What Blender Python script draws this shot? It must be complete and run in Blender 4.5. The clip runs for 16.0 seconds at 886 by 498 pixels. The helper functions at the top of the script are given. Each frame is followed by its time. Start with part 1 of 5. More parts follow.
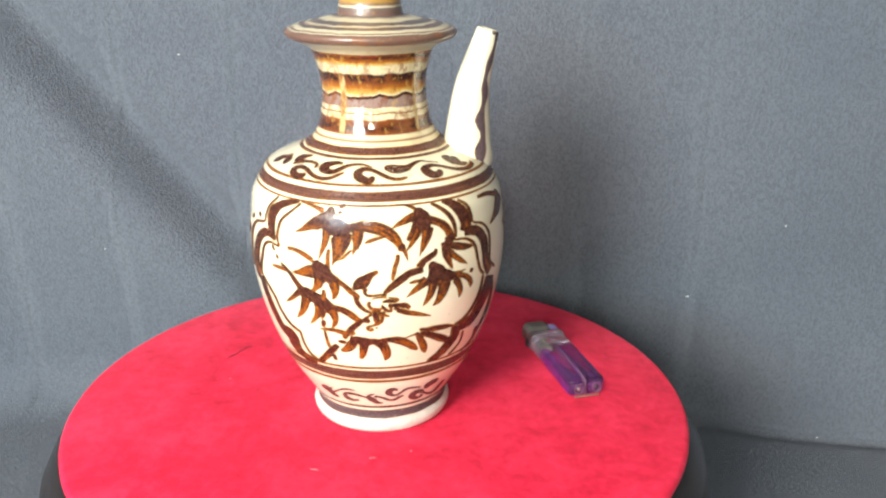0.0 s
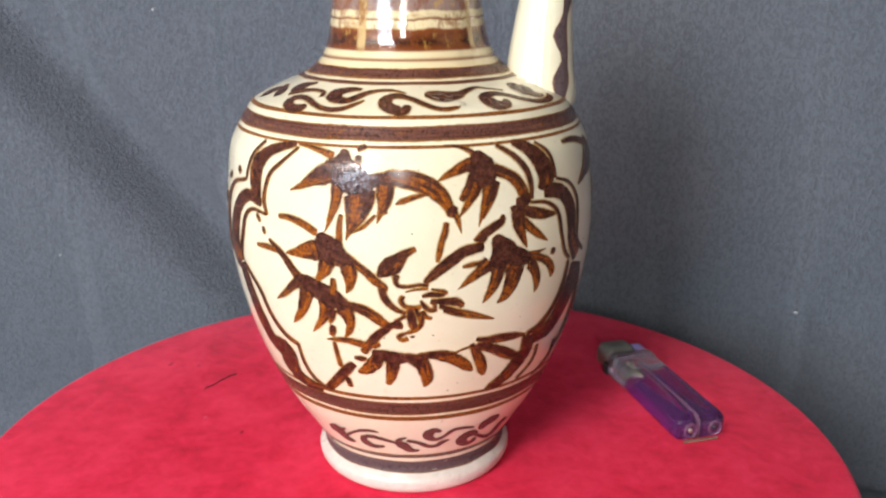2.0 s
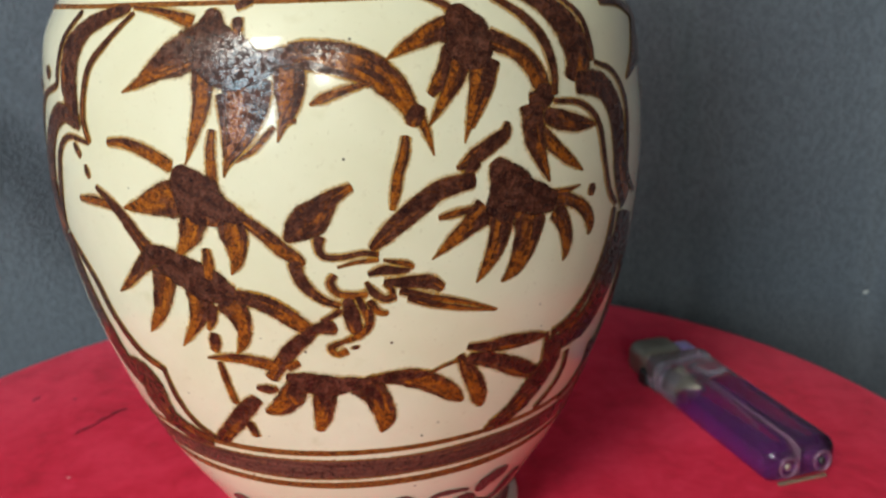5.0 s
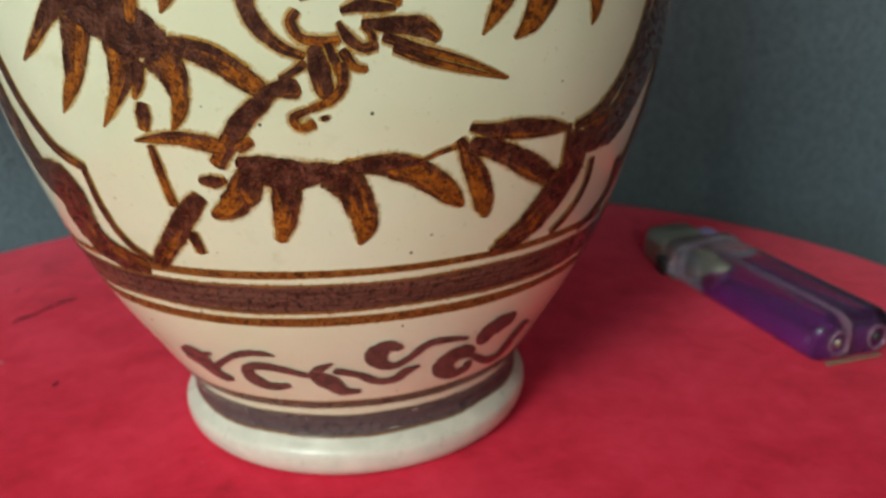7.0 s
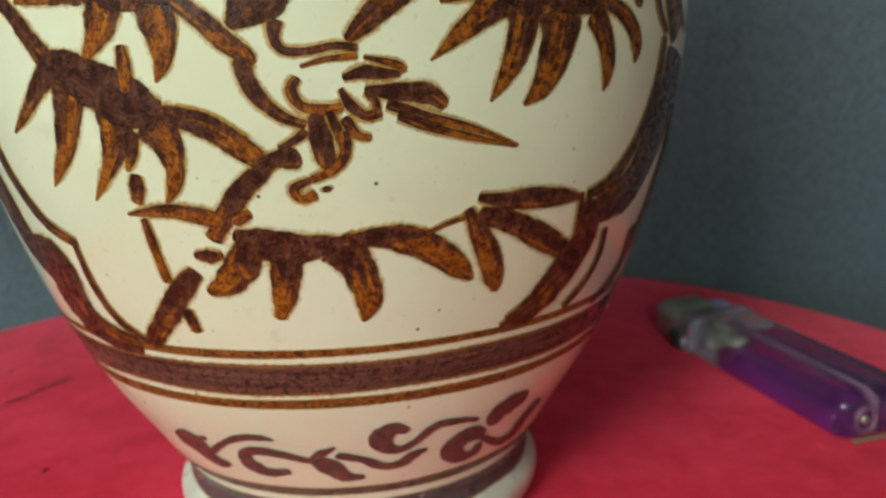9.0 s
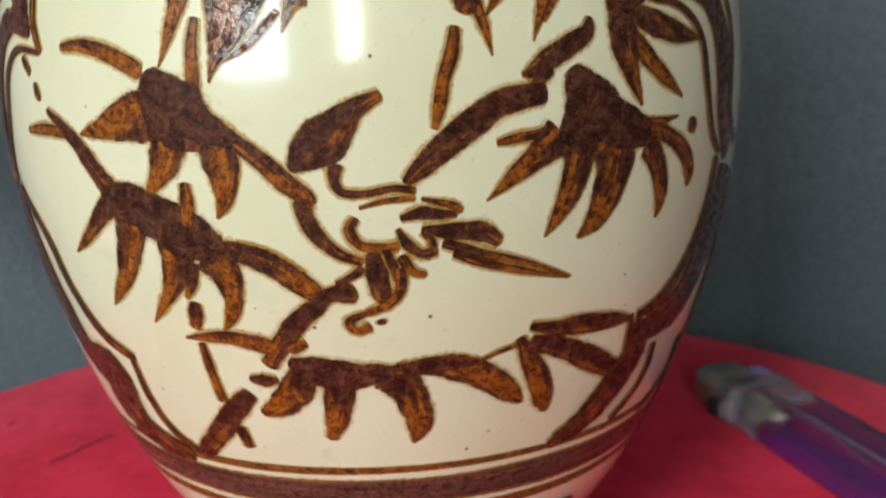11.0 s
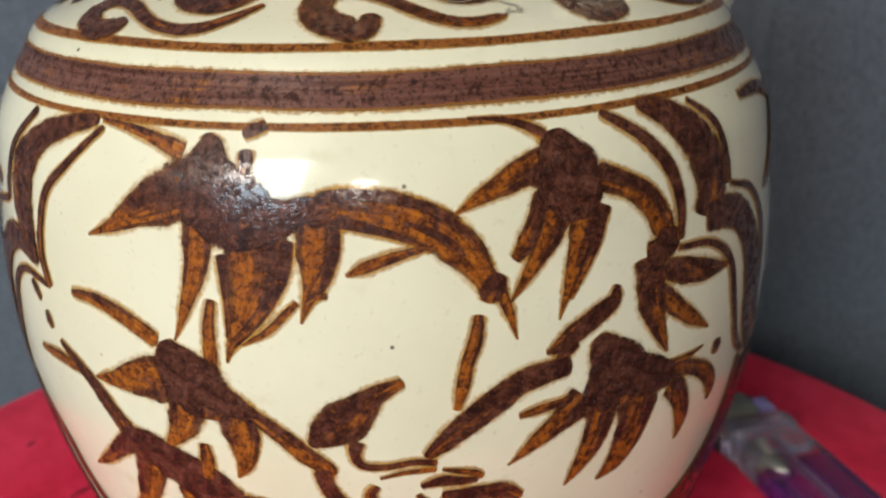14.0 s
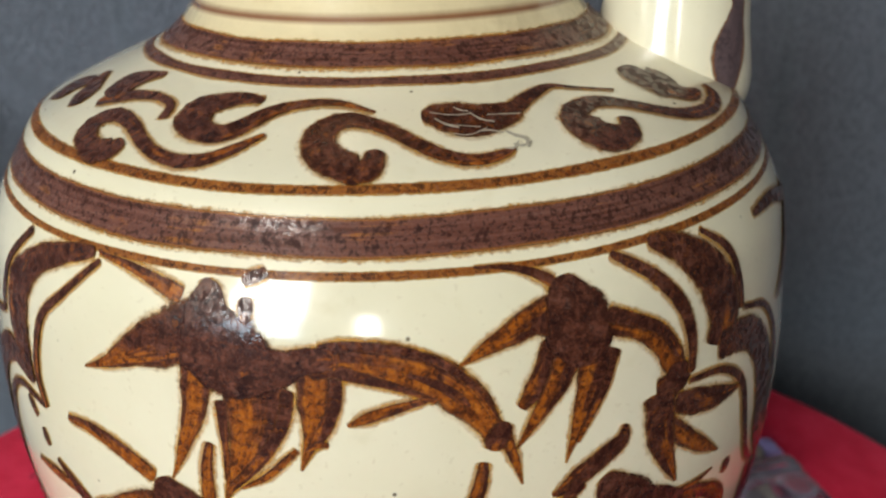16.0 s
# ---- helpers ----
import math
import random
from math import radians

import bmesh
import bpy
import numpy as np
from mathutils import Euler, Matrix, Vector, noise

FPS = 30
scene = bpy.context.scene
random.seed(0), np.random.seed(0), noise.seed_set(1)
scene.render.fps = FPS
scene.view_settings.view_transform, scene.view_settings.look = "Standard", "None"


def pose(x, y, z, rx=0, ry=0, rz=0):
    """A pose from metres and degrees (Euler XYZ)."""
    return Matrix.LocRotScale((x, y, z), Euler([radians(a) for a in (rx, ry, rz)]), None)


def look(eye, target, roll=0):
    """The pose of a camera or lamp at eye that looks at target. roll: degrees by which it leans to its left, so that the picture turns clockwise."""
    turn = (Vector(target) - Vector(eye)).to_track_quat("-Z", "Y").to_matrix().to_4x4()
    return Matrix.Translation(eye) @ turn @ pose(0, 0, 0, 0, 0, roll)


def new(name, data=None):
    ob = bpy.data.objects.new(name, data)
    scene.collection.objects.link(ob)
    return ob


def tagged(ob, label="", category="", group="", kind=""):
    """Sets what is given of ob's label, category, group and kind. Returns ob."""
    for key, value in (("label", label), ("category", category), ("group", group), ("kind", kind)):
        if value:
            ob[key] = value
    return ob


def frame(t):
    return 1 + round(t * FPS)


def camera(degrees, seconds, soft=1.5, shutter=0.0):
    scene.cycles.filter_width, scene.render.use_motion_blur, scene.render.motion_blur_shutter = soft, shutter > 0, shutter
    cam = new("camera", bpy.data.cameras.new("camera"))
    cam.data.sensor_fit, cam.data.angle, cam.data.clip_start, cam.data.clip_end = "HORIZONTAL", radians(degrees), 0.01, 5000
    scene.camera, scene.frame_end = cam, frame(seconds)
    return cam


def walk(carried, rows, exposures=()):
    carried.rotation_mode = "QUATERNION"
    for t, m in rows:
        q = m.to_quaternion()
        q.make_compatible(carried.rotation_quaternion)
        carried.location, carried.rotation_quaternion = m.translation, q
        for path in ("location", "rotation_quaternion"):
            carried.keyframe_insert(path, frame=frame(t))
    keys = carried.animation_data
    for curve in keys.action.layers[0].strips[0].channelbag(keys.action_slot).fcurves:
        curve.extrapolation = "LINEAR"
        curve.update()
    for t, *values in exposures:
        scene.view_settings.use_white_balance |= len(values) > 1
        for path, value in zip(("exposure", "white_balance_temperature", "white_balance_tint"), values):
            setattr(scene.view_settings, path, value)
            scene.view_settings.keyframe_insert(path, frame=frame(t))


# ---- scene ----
cam = camera(53.0, 16.0, soft=2.2)
# seconds, eye in metres, yaw, pitch and roll in degrees
PATH = [
    (0.0, 0.08430, -0.44859, 0.25714, 6.260, -19.871, 0.194),
    (0.5, 0.07655, -0.42662, 0.23787, 6.076, -19.033, 0.636),
    (1.0, 0.07037, -0.39382, 0.22235, 6.715, -18.213, 0.255),
    (1.5, 0.05595, -0.35795, 0.19749, 6.881, -16.970, 0.292),
    (2.0, 0.05165, -0.32430, 0.18540, 6.952, -17.038, -0.202),
    (2.5, 0.04648, -0.28757, 0.16672, 6.896, -16.386, -1.088),
    (3.0, 0.04439, -0.25703, 0.15803, 6.598, -16.656, -1.694),
    (3.2, 0.04313, -0.24769, 0.15782, 6.201, -16.395, -1.809),
    (5.3, 0.04005, -0.20736, 0.13041, 5.171, -16.978, -2.036),
    (5.5, 0.04063, -0.20511, 0.12470, 5.184, -17.563, -1.907),
    (6.0, 0.04022, -0.20216, 0.11291, 4.980, -18.794, -1.666),
    (6.5, 0.03606, -0.19243, 0.10318, 4.103, -18.824, -1.329),
    (7.0, 0.03572, -0.18519, 0.09644, 4.635, -18.345, -1.786),
    (7.5, 0.03356, -0.18197, 0.09581, 4.645, -18.018, -2.241),
    (8.0, 0.03155, -0.18003, 0.09082, 4.546, -15.849, -2.191),
    (8.5, 0.03093, -0.17865, 0.08630, 4.585, -15.650, -2.207),
    (9.0, 0.03460, -0.17879, 0.09460, 4.703, -13.566, -2.347),
    (9.2, 0.03584, -0.17872, 0.09688, 5.058, -12.378, -2.505),
    (11.3, 0.02967, -0.17534, 0.11371, 6.539, -13.076, -1.870),
    (11.5, 0.02839, -0.17461, 0.11561, 6.266, -12.881, -1.638),
    (12.0, 0.02734, -0.17449, 0.12783, 6.218, -13.793, -1.313),
    (12.5, 0.02838, -0.17661, 0.13745, 6.286, -15.249, -1.194),
    (13.0, 0.02970, -0.17211, 0.14547, 6.488, -17.678, -1.055),
    (13.5, 0.03058, -0.16539, 0.15324, 6.779, -19.908, -1.217),
    (14.0, 0.02839, -0.15977, 0.16059, 6.877, -21.757, -1.438),
    (14.5, 0.02826, -0.15511, 0.16781, 6.943, -22.427, -1.244),
    (15.0, 0.02751, -0.15284, 0.16984, 6.984, -22.038, -1.067),
    (15.5, 0.02773, -0.15124, 0.17258, 7.303, -22.699, -1.089),
    (16.0, 0.02751, -0.14922, 0.17825, 7.264, -23.561, -1.051),
]
walk(cam, [(t, pose(x, y, z, 90 + pitch, 0, yaw) @ pose(0, 0, 0, 0, 0, roll)) for t, x, y, z, yaw, pitch, roll in PATH],
     exposures=[(0.0, 0.50, 6950, 7), (1.0, 0.26, 6880, 9), (2.0, -0.17, 6700, 13), (3.0, -0.49, 6700, 12), (5.5, -0.78, 6600, -3), (6.5, -0.86, 6550, -10), (8.0, -0.92, 6500, -19), (9.0, -0.84, 6500, -17),
                (11.5, -0.75, 6600, -1), (13.0, -0.70, 6600, 6), (16.0, -0.74, 6650, 7)])

# ---- world, daylight through the window, an added lamp for the torch ----
world = bpy.data.worlds.new("world")
scene.world = world
world.use_nodes = True
wn = world.node_tree.nodes
sky = wn.new("ShaderNodeTexSky")
sky.sky_type, sky.sun_disc = "NISHITA", False
sky.sun_elevation, sky.sun_rotation = radians(50), radians(200)
wn["Background"].inputs["Strength"].default_value = 0.1
world.node_tree.links.new(sky.outputs[0], wn["Background"].inputs["Color"])

ROOM = (-1.6, 1.7, -2.1, 1.75)  # left wall, right wall, window wall, ceiling
FLOOR_Z = -0.12
OPENINGS = [(-1.45, -0.55, 0.20, 1.60), (0.0, 0.17, 0.40, 0.95)]  # x from, x to, z from, z to; the second is added


def opening_lamp(x0, x1, z0, z1, watts, colour):
    data = bpy.data.lights.new("opening_light", "AREA")
    data.shape, data.size, data.size_y = "RECTANGLE", x1 - x0, z1 - z0
    data.energy, data.color = watts, colour
    lamp = new("opening_light", data)
    lamp.matrix_world = look(((x0 + x1) / 2, ROOM[2] - 0.02, (z0 + z1) / 2), ((x0 + x1) / 2, 0, (z0 + z1) / 2))


opening_lamp(-1.45, -0.55, 0.80, 1.60, 90, (0.995, 0.975, 0.95))  # the sky in its upper half
opening_lamp(-1.40, -0.55, 0.24, 0.78, 32, (0.60, 0.82, 1.0))  # shaded ground in its lower half
# no real window: added fixed lamp standing in for a torch beside the lens
opening_lamp(*OPENINGS[1], 15, (1.0, 0.97, 0.9))


# ---- materials ----
def material(name, rough=0.5, metal=0.0):
    mat = bpy.data.materials.new(name)
    mat.use_nodes = True
    tree = mat.node_tree
    bsdf = tree.nodes["Principled BSDF"]
    bsdf.inputs["Roughness"].default_value, bsdf.inputs["Metallic"].default_value = rough, metal
    return mat, tree, bsdf


def node(tree, kind, **values):
    made = tree.nodes.new(kind)
    for key, value in values.items():
        made.inputs[key.replace("_", " ")].default_value = value
    return made


def coords(tree, name="Object", scale=(1, 1, 1)):
    tex = tree.nodes.new("ShaderNodeTexCoord")
    mapping = tree.nodes.new("ShaderNodeMapping")
    mapping.inputs["Scale"].default_value = scale
    tree.links.new(tex.outputs[name], mapping.inputs[0])
    return mapping.outputs[0]


def noise_tex(tree, where, scale, detail=4.0, rough=0.55, warp=0.0):
    made = node(tree, "ShaderNodeTexNoise", Scale=scale, Detail=detail, Roughness=rough, Distortion=warp)
    tree.links.new(where, made.inputs["Vector"])
    return made.outputs["Fac"]


def ramp(tree, fac, *stops):
    made = tree.nodes.new("ShaderNodeValToRGB")
    elements = made.color_ramp.elements
    while len(elements) < len(stops):
        elements.new(0.5)
    for element, (at, colour) in zip(elements, stops):
        element.position = at
        element.color = (*colour, 1) if len(colour) == 3 else colour
    tree.links.new(fac, made.inputs[0])
    return made.outputs[0]


def mix(tree, fac, a, b, blend="MIX"):
    made = tree.nodes.new("ShaderNodeMix")
    made.data_type, made.blend_type = "RGBA", blend
    for socket, value in ((made.inputs[0], fac), (made.inputs[6], a), (made.inputs[7], b)):
        if isinstance(value, (int, float)):
            socket.default_value = value
        elif isinstance(value, tuple):
            socket.default_value = (*value, 1)
        else:
            tree.links.new(value, socket)
    return made.outputs[2]


def maths(tree, op, a, b=0.0, clamp=False):
    made = tree.nodes.new("ShaderNodeMath")
    made.operation, made.use_clamp = op, clamp
    for socket, value in zip(made.inputs, (a, b)):
        if isinstance(value, (int, float)):
            socket.default_value = value
        else:
            tree.links.new(value, socket)
    return made.outputs[0]


def between(tree, value, low, high):
    made = tree.nodes.new("ShaderNodeMapRange")
    made.interpolation_type = "SMOOTHSTEP"
    made.inputs["From Min"].default_value, made.inputs["From Max"].default_value = low, high
    tree.links.new(value, made.inputs[0])
    return made.outputs[0]


def bump(tree, bsdf, height, strength, distance):
    made = node(tree, "ShaderNodeBump", Strength=strength, Distance=distance)
    tree.links.new(height, made.inputs["Height"])
    tree.links.new(made.outputs[0], bsdf.inputs["Normal"])


def glaze():
    """Cream glaze with faint clouds, iron specks and a soft gloss."""
    mat, tree, bsdf = material("cream_glaze", 0.13)
    at = coords(tree)
    base = ramp(tree, noise_tex(tree, at, 28, 5), (0.3, (0.69, 0.625, 0.445)), (0.7, (0.77, 0.71, 0.545)))
    base = mix(tree, between(tree, noise_tex(tree, at, 160, 3), 0.62, 0.8), base, (0.68, 0.61, 0.43))
    base = mix(tree, maths(tree, "MULTIPLY", between(tree, noise_tex(tree, at, 900, 3, 0.6), 0.62, 0.72), 0.35), base, (0.56, 0.47, 0.32))
    speck = tree.nodes.new("ShaderNodeTexVoronoi")
    speck.inputs["Scale"].default_value = 190
    tree.links.new(at, speck.inputs["Vector"])
    few = maths(tree, "MULTIPLY", between(tree, speck.outputs["Distance"], 0.075, 0.035), between(tree, noise_tex(tree, at, 75, 2), 0.42, 0.52))
    base = mix(tree, few, base, (0.13, 0.10, 0.07))
    tree.links.new(base, bsdf.inputs["Base Color"])
    tree.links.new(maths(tree, "ADD", maths(tree, "MULTIPLY", noise_tex(tree, at, 60, 4), 0.16), 0.05), bsdf.inputs["Roughness"])
    bsdf.inputs["Coat Weight"].default_value, bsdf.inputs["Coat Roughness"].default_value = 0.4, 0.08
    bump(tree, bsdf, noise_tex(tree, at, 70, 3), 0.12, 0.001)
    return mat


def iron_paint(name, amber, ring=False, grey=0.0, dry=False):
    """Brushed iron pigment under glaze: a dark red-brown film, granular, thinning to streaky amber within a stroke and to gold at its edge."""
    mat, tree, bsdf = material(name, 0.2)
    at, across = coords(tree), coords(tree, "UV")
    split = tree.nodes.new("ShaderNodeSeparateXYZ")
    tree.links.new(across, split.inputs[0])
    chance = tree.nodes.new("ShaderNodeObjectInfo").outputs["Random"]
    side = maths(tree, "SUBTRACT", maths(tree, "MULTIPLY", split.outputs[1], 2.0), 1.0)
    edge = maths(tree, "ABSOLUTE", side)
    fine, film = noise_tex(tree, at, 1500, 3, 0.6), noise_tex(tree, at, 520, 5, 0.65, 0.5)
    cloud = noise_tex(tree, at, 170, 3, 0.55, 0.4)
    streak = noise_tex(tree, coords(tree, "UV", (0.35, 8, 1) if ring else (1.1, 4.2, 1)), 1.0, 5, 0.6, 0.35)
    core = ramp(tree, film, (0.35, (0.020, 0.005, 0.004)), (0.50, (0.070, 0.020, 0.011)), (0.64, (0.125, 0.042, 0.026)))
    if ring:
        core = ramp(tree, streak, (0.32, (0.056, 0.018, 0.012)), (0.50, (0.130, 0.052, 0.038)), (0.70, (0.175, 0.080, 0.062)))
    mottle = maths(tree, "ADD", maths(tree, "MULTIPLY", streak, 0.45), maths(tree, "MULTIPLY", noise_tex(tree, at, 900, 4, 0.6, 0.3), 0.55))
    gold = ramp(tree, mottle, (0.36, (0.12, 0.028, 0.005)), (0.49, (0.27, 0.070, 0.008)), (0.63, (0.44, 0.142, 0.015)))
    if ring:
        gold = ramp(tree, mottle, (0.36, (0.15, 0.045, 0.012)), (0.49, (0.24, 0.080, 0.018)), (0.63, (0.34, 0.125, 0.025)))
    gold = mix(tree, between(tree, film, 0.46, 0.36), gold, (0.16, 0.040, 0.006))
    # amber lies off the stroke's middle, to one side or the other
    lean = maths(tree, "ABSOLUTE", maths(tree, "SUBTRACT", side, maths(tree, "SUBTRACT", maths(tree, "MULTIPLY", chance, 0.9), 0.6)))
    thin = maths(tree, "ADD", maths(tree, "MULTIPLY", streak, 0.55), maths(tree, "MULTIPLY", cloud, 0.55))
    thin = maths(tree, "ADD", thin, 0.08 if ring else maths(tree, "MULTIPLY", split.outputs[0], 0.26))
    thin = maths(tree, "SUBTRACT", thin, maths(tree, "MULTIPLY", lean, 0.0 if ring else 0.20))
    inside = 1.0 if ring else between(tree, edge, 0.98, 0.62)
    colour = mix(tree, maths(tree, "MULTIPLY", between(tree, thin, 0.57 - amber, 0.70 - amber), inside), core, gold)
    dust = noise_tex(tree, at, 3200, 2, 0.5)
    colour = mix(tree, maths(tree, "MULTIPLY", between(tree, dust, 0.56, 0.68), 0.5), colour, (0.17, 0.055, 0.026))
    grain = maths(tree, "MULTIPLY", between(tree, fine, 0.53, 0.64), 0.7)
    colour = mix(tree, grain, colour, (0.022, 0.008, 0.007))
    pits = noise_tex(tree, at, 820, 5, 0.75, 0.4)
    colour = mix(tree, maths(tree, "MULTIPLY", between(tree, pits, 0.49, 0.39), 0.75), colour, (0.024, 0.008, 0.006))
    colour = mix(tree, maths(tree, "MULTIPLY", between(tree, pits, 0.56, 0.66), 0.45), colour, (0.19, 0.085, 0.060) if ring or dry else (0.30, 0.085, 0.012))
    if grey:
        colour = mix(tree, grey, colour, mix(tree, between(tree, pits, 0.40, 0.58), *((0.060, 0.045, 0.050), (0.108, 0.082, 0.090)) if ring else ((0.105, 0.046, 0.040), (0.19, 0.090, 0.080))))
    ragged = maths(tree, "ADD", edge, maths(tree, "MULTIPLY", maths(tree, "SUBTRACT", film, 0.5), 0.25 if ring else 0.7))
    rim = between(tree, ragged, 0.76, 0.90) if ring else between(tree, ragged, 0.72, 0.92)
    colour = mix(tree, maths(tree, "MULTIPLY", rim, 0.6 if ring else 0.0 if dry else 0.15), colour, (0.32, 0.12, 0.02))
    tree.links.new(colour, bsdf.inputs["Base Color"])
    tree.links.new(maths(tree, "ADD", maths(tree, "MULTIPLY", between(tree, pits, 0.56, 0.44), 0.34), 0.09), bsdf.inputs["Roughness"])
    tree.links.new(maths(tree, "ADD", maths(tree, "MULTIPLY", between(tree, pits, 0.44, 0.54), 0.20 if ring else 0.42), 0.10), bsdf.inputs["Specular IOR Level"])
    bump(tree, bsdf, maths(tree, "ADD", maths(tree, "MULTIPLY", fine, 0.6), dust), 0.14, 0.0002)
    clear = tree.nodes.new("ShaderNodeBsdfTransparent")
    shader = tree.nodes.new("ShaderNodeMixShader")
    tree.links.new(between(tree, ragged, 0.84, 1.06), shader.inputs[0])
    tree.links.new(bsdf.outputs[0], shader.inputs[1])
    tree.links.new(clear.outputs[0], shader.inputs[2])
    tree.links.new(shader.outputs[0], tree.nodes["Material Output"].inputs["Surface"])
    return mat


def gold_fringe(name, inner):
    """The pigment's stain in the glaze round a stroke: thin gold that fades out."""
    mat, tree, bsdf = material(name, 0.14)
    split = tree.nodes.new("ShaderNodeSeparateXYZ")
    tree.links.new(coords(tree, "UV"), split.inputs[0])
    at = coords(tree)
    edge = maths(tree, "ABSOLUTE", maths(tree, "SUBTRACT", maths(tree, "MULTIPLY", split.outputs[1], 2.0), 1.0))
    ragged = maths(tree, "ADD", edge, maths(tree, "MULTIPLY", maths(tree, "SUBTRACT", noise_tex(tree, at, 1300, 4, 0.65), 0.5), 0.6))
    tree.links.new(ramp(tree, noise_tex(tree, at, 500, 3), (0.3, (0.40, 0.150, 0.012)), (0.7, (0.60, 0.31, 0.045))), bsdf.inputs["Base Color"])
    clear, shader = tree.nodes.new("ShaderNodeBsdfTransparent"), tree.nodes.new("ShaderNodeMixShader")
    tree.links.new(maths(tree, "ADD", maths(tree, "MULTIPLY", between(tree, ragged, inner, 1.0), 0.60), 0.40), shader.inputs[0])
    tree.links.new(bsdf.outputs[0], shader.inputs[1])
    tree.links.new(clear.outputs[0], shader.inputs[2])
    tree.links.new(shader.outputs[0], tree.nodes["Material Output"].inputs["Surface"])
    return mat


NECK_BANDS = [(0.1496, "c"), (0.1584, "c"), (0.1591, "b"), (0.1601, "c"), (0.1615, "c"), (0.1622, "b"), (0.1649, "d"), (0.1688, "b"), (0.1695, "c"),
              (0.1716, "c"), (0.1721, "b"), (0.1730, "c"), (0.1746, "c"), (0.1752, "g"), (0.1793, "g"), (0.1798, "d"), (0.1808, "d"), (0.1813, "c"), (0.1826, "y"), (0.1846, "a"), (0.1866, "b"),
              (0.1882, "d"), (0.1908, "d"), (0.1917, "c"), (0.1949, "c"), (0.1962, "y"), (0.1971, "a"), (0.1981, "b"), (0.1992, "d"), (0.2006, "b"), (0.2014, "c")]


def neck_glaze():
    """Treacle-brown glaze in horizontal bands that have run, over cream."""
    mat, tree, bsdf = material("treacle_glaze", 0.10)
    at = coords(tree)
    split = tree.nodes.new("ShaderNodeSeparateXYZ")
    tree.links.new(at, split.inputs[0])
    turn = maths(tree, "ARCTAN2", split.outputs[0], maths(tree, "MULTIPLY", split.outputs[1], -1.0))
    run = noise_tex(tree, coords(tree, "Object", (1, 1, 0.15)), 120, 4, 0.6)
    slow = noise_tex(tree, coords(tree, "Object", (1, 1, 0.3)), 45, 2)
    scallop = maths(tree, "MULTIPLY", maths(tree, "ABSOLUTE", maths(tree, "SINE", maths(tree, "ADD", maths(tree, "MULTIPLY", turn, 4.6), maths(tree, "MULTIPLY", slow, 5.0)))), -0.0021)
    low = maths(tree, "MULTIPLY", between(tree, split.outputs[2], 0.1745, 0.1790), between(tree, split.outputs[2], 0.1850, 0.1815))
    sag = maths(tree, "MULTIPLY", between(tree, split.outputs[2], 0.161, 0.167), 0.0032)
    height = maths(tree, "ADD", split.outputs[2], maths(tree, "MULTIPLY", maths(tree, "SUBTRACT", run, 0.5), sag))
    height = maths(tree, "SUBTRACT", height, maths(tree, "MULTIPLY", maths(tree, "ADD", scallop, 0.0012), low))
    fac = maths(tree, "DIVIDE", maths(tree, "SUBTRACT", height, 0.150), 0.055)
    tones = {"c": (0.68, 0.56, 0.34), "b": (0.185, 0.048, 0.012), "d": (0.040, 0.011, 0.006), "a": (0.33, 0.105, 0.012), "y": (0.54, 0.31, 0.065), "g": (0.26, 0.17, 0.145)}
    colour = ramp(tree, fac, *[((z - 0.150) / 0.055, tones[tone]) for z, tone in NECK_BANDS])
    mottled = noise_tex(tree, coords(tree, "Object", (1, 1, 0.5)), 300, 5, 0.65)
    upper = between(tree, split.outputs[2], 0.1610, 0.1645)
    colour = mix(tree, maths(tree, "MULTIPLY", between(tree, mottled, 0.50, 0.62), upper), colour, mix(tree, 0.6, colour, tones["b"]))
    colour = mix(tree, maths(tree, "MULTIPLY", between(tree, mottled, 0.44, 0.34), upper), colour, mix(tree, 0.45, colour, tones["y"]))
    stain = maths(tree, "MULTIPLY", between(tree, noise_tex(tree, coords(tree, "Object", (1, 1, 2.2)), 75, 4, 0.6, 0.5), 0.50, 0.66), maths(tree, "MULTIPLY", upper, 0.5))
    colour = mix(tree, stain, colour, (0.26, 0.085, 0.02))
    sway = maths(tree, "MULTIPLY", maths(tree, "SUBTRACT", run, 0.5), 0.22)
    for where, wide in ((-0.42, 0.085), (1.00, 0.06), (2.2, 0.08), (3.0, 0.06), (-1.5, 0.07), (-2.4, 0.09)):
        off = maths(tree, "ABSOLUTE", maths(tree, "ADD", maths(tree, "SUBTRACT", turn, where), sway))
        inside = maths(tree, "MULTIPLY", between(tree, split.outputs[2], 0.1600, 0.1640), between(tree, split.outputs[2], 0.1925, 0.1880))
        drop = maths(tree, "MULTIPLY", between(tree, off, wide, wide * 0.45), inside)
        colour = mix(tree, maths(tree, "MULTIPLY", drop, 0.85), colour, mix(tree, between(tree, mottled, 0.42, 0.62), (0.55, 0.38, 0.17), (0.30, 0.14, 0.035)))
    tree.links.new(colour, bsdf.inputs["Base Color"])
    bsdf.inputs["Coat Weight"].default_value, bsdf.inputs["Coat Roughness"].default_value = 0.6, 0.05
    bump(tree, bsdf, maths(tree, "ADD", noise_tex(tree, at, 150, 3), maths(tree, "MULTIPLY", run, 0.6)), 0.4, 0.0012)
    return mat


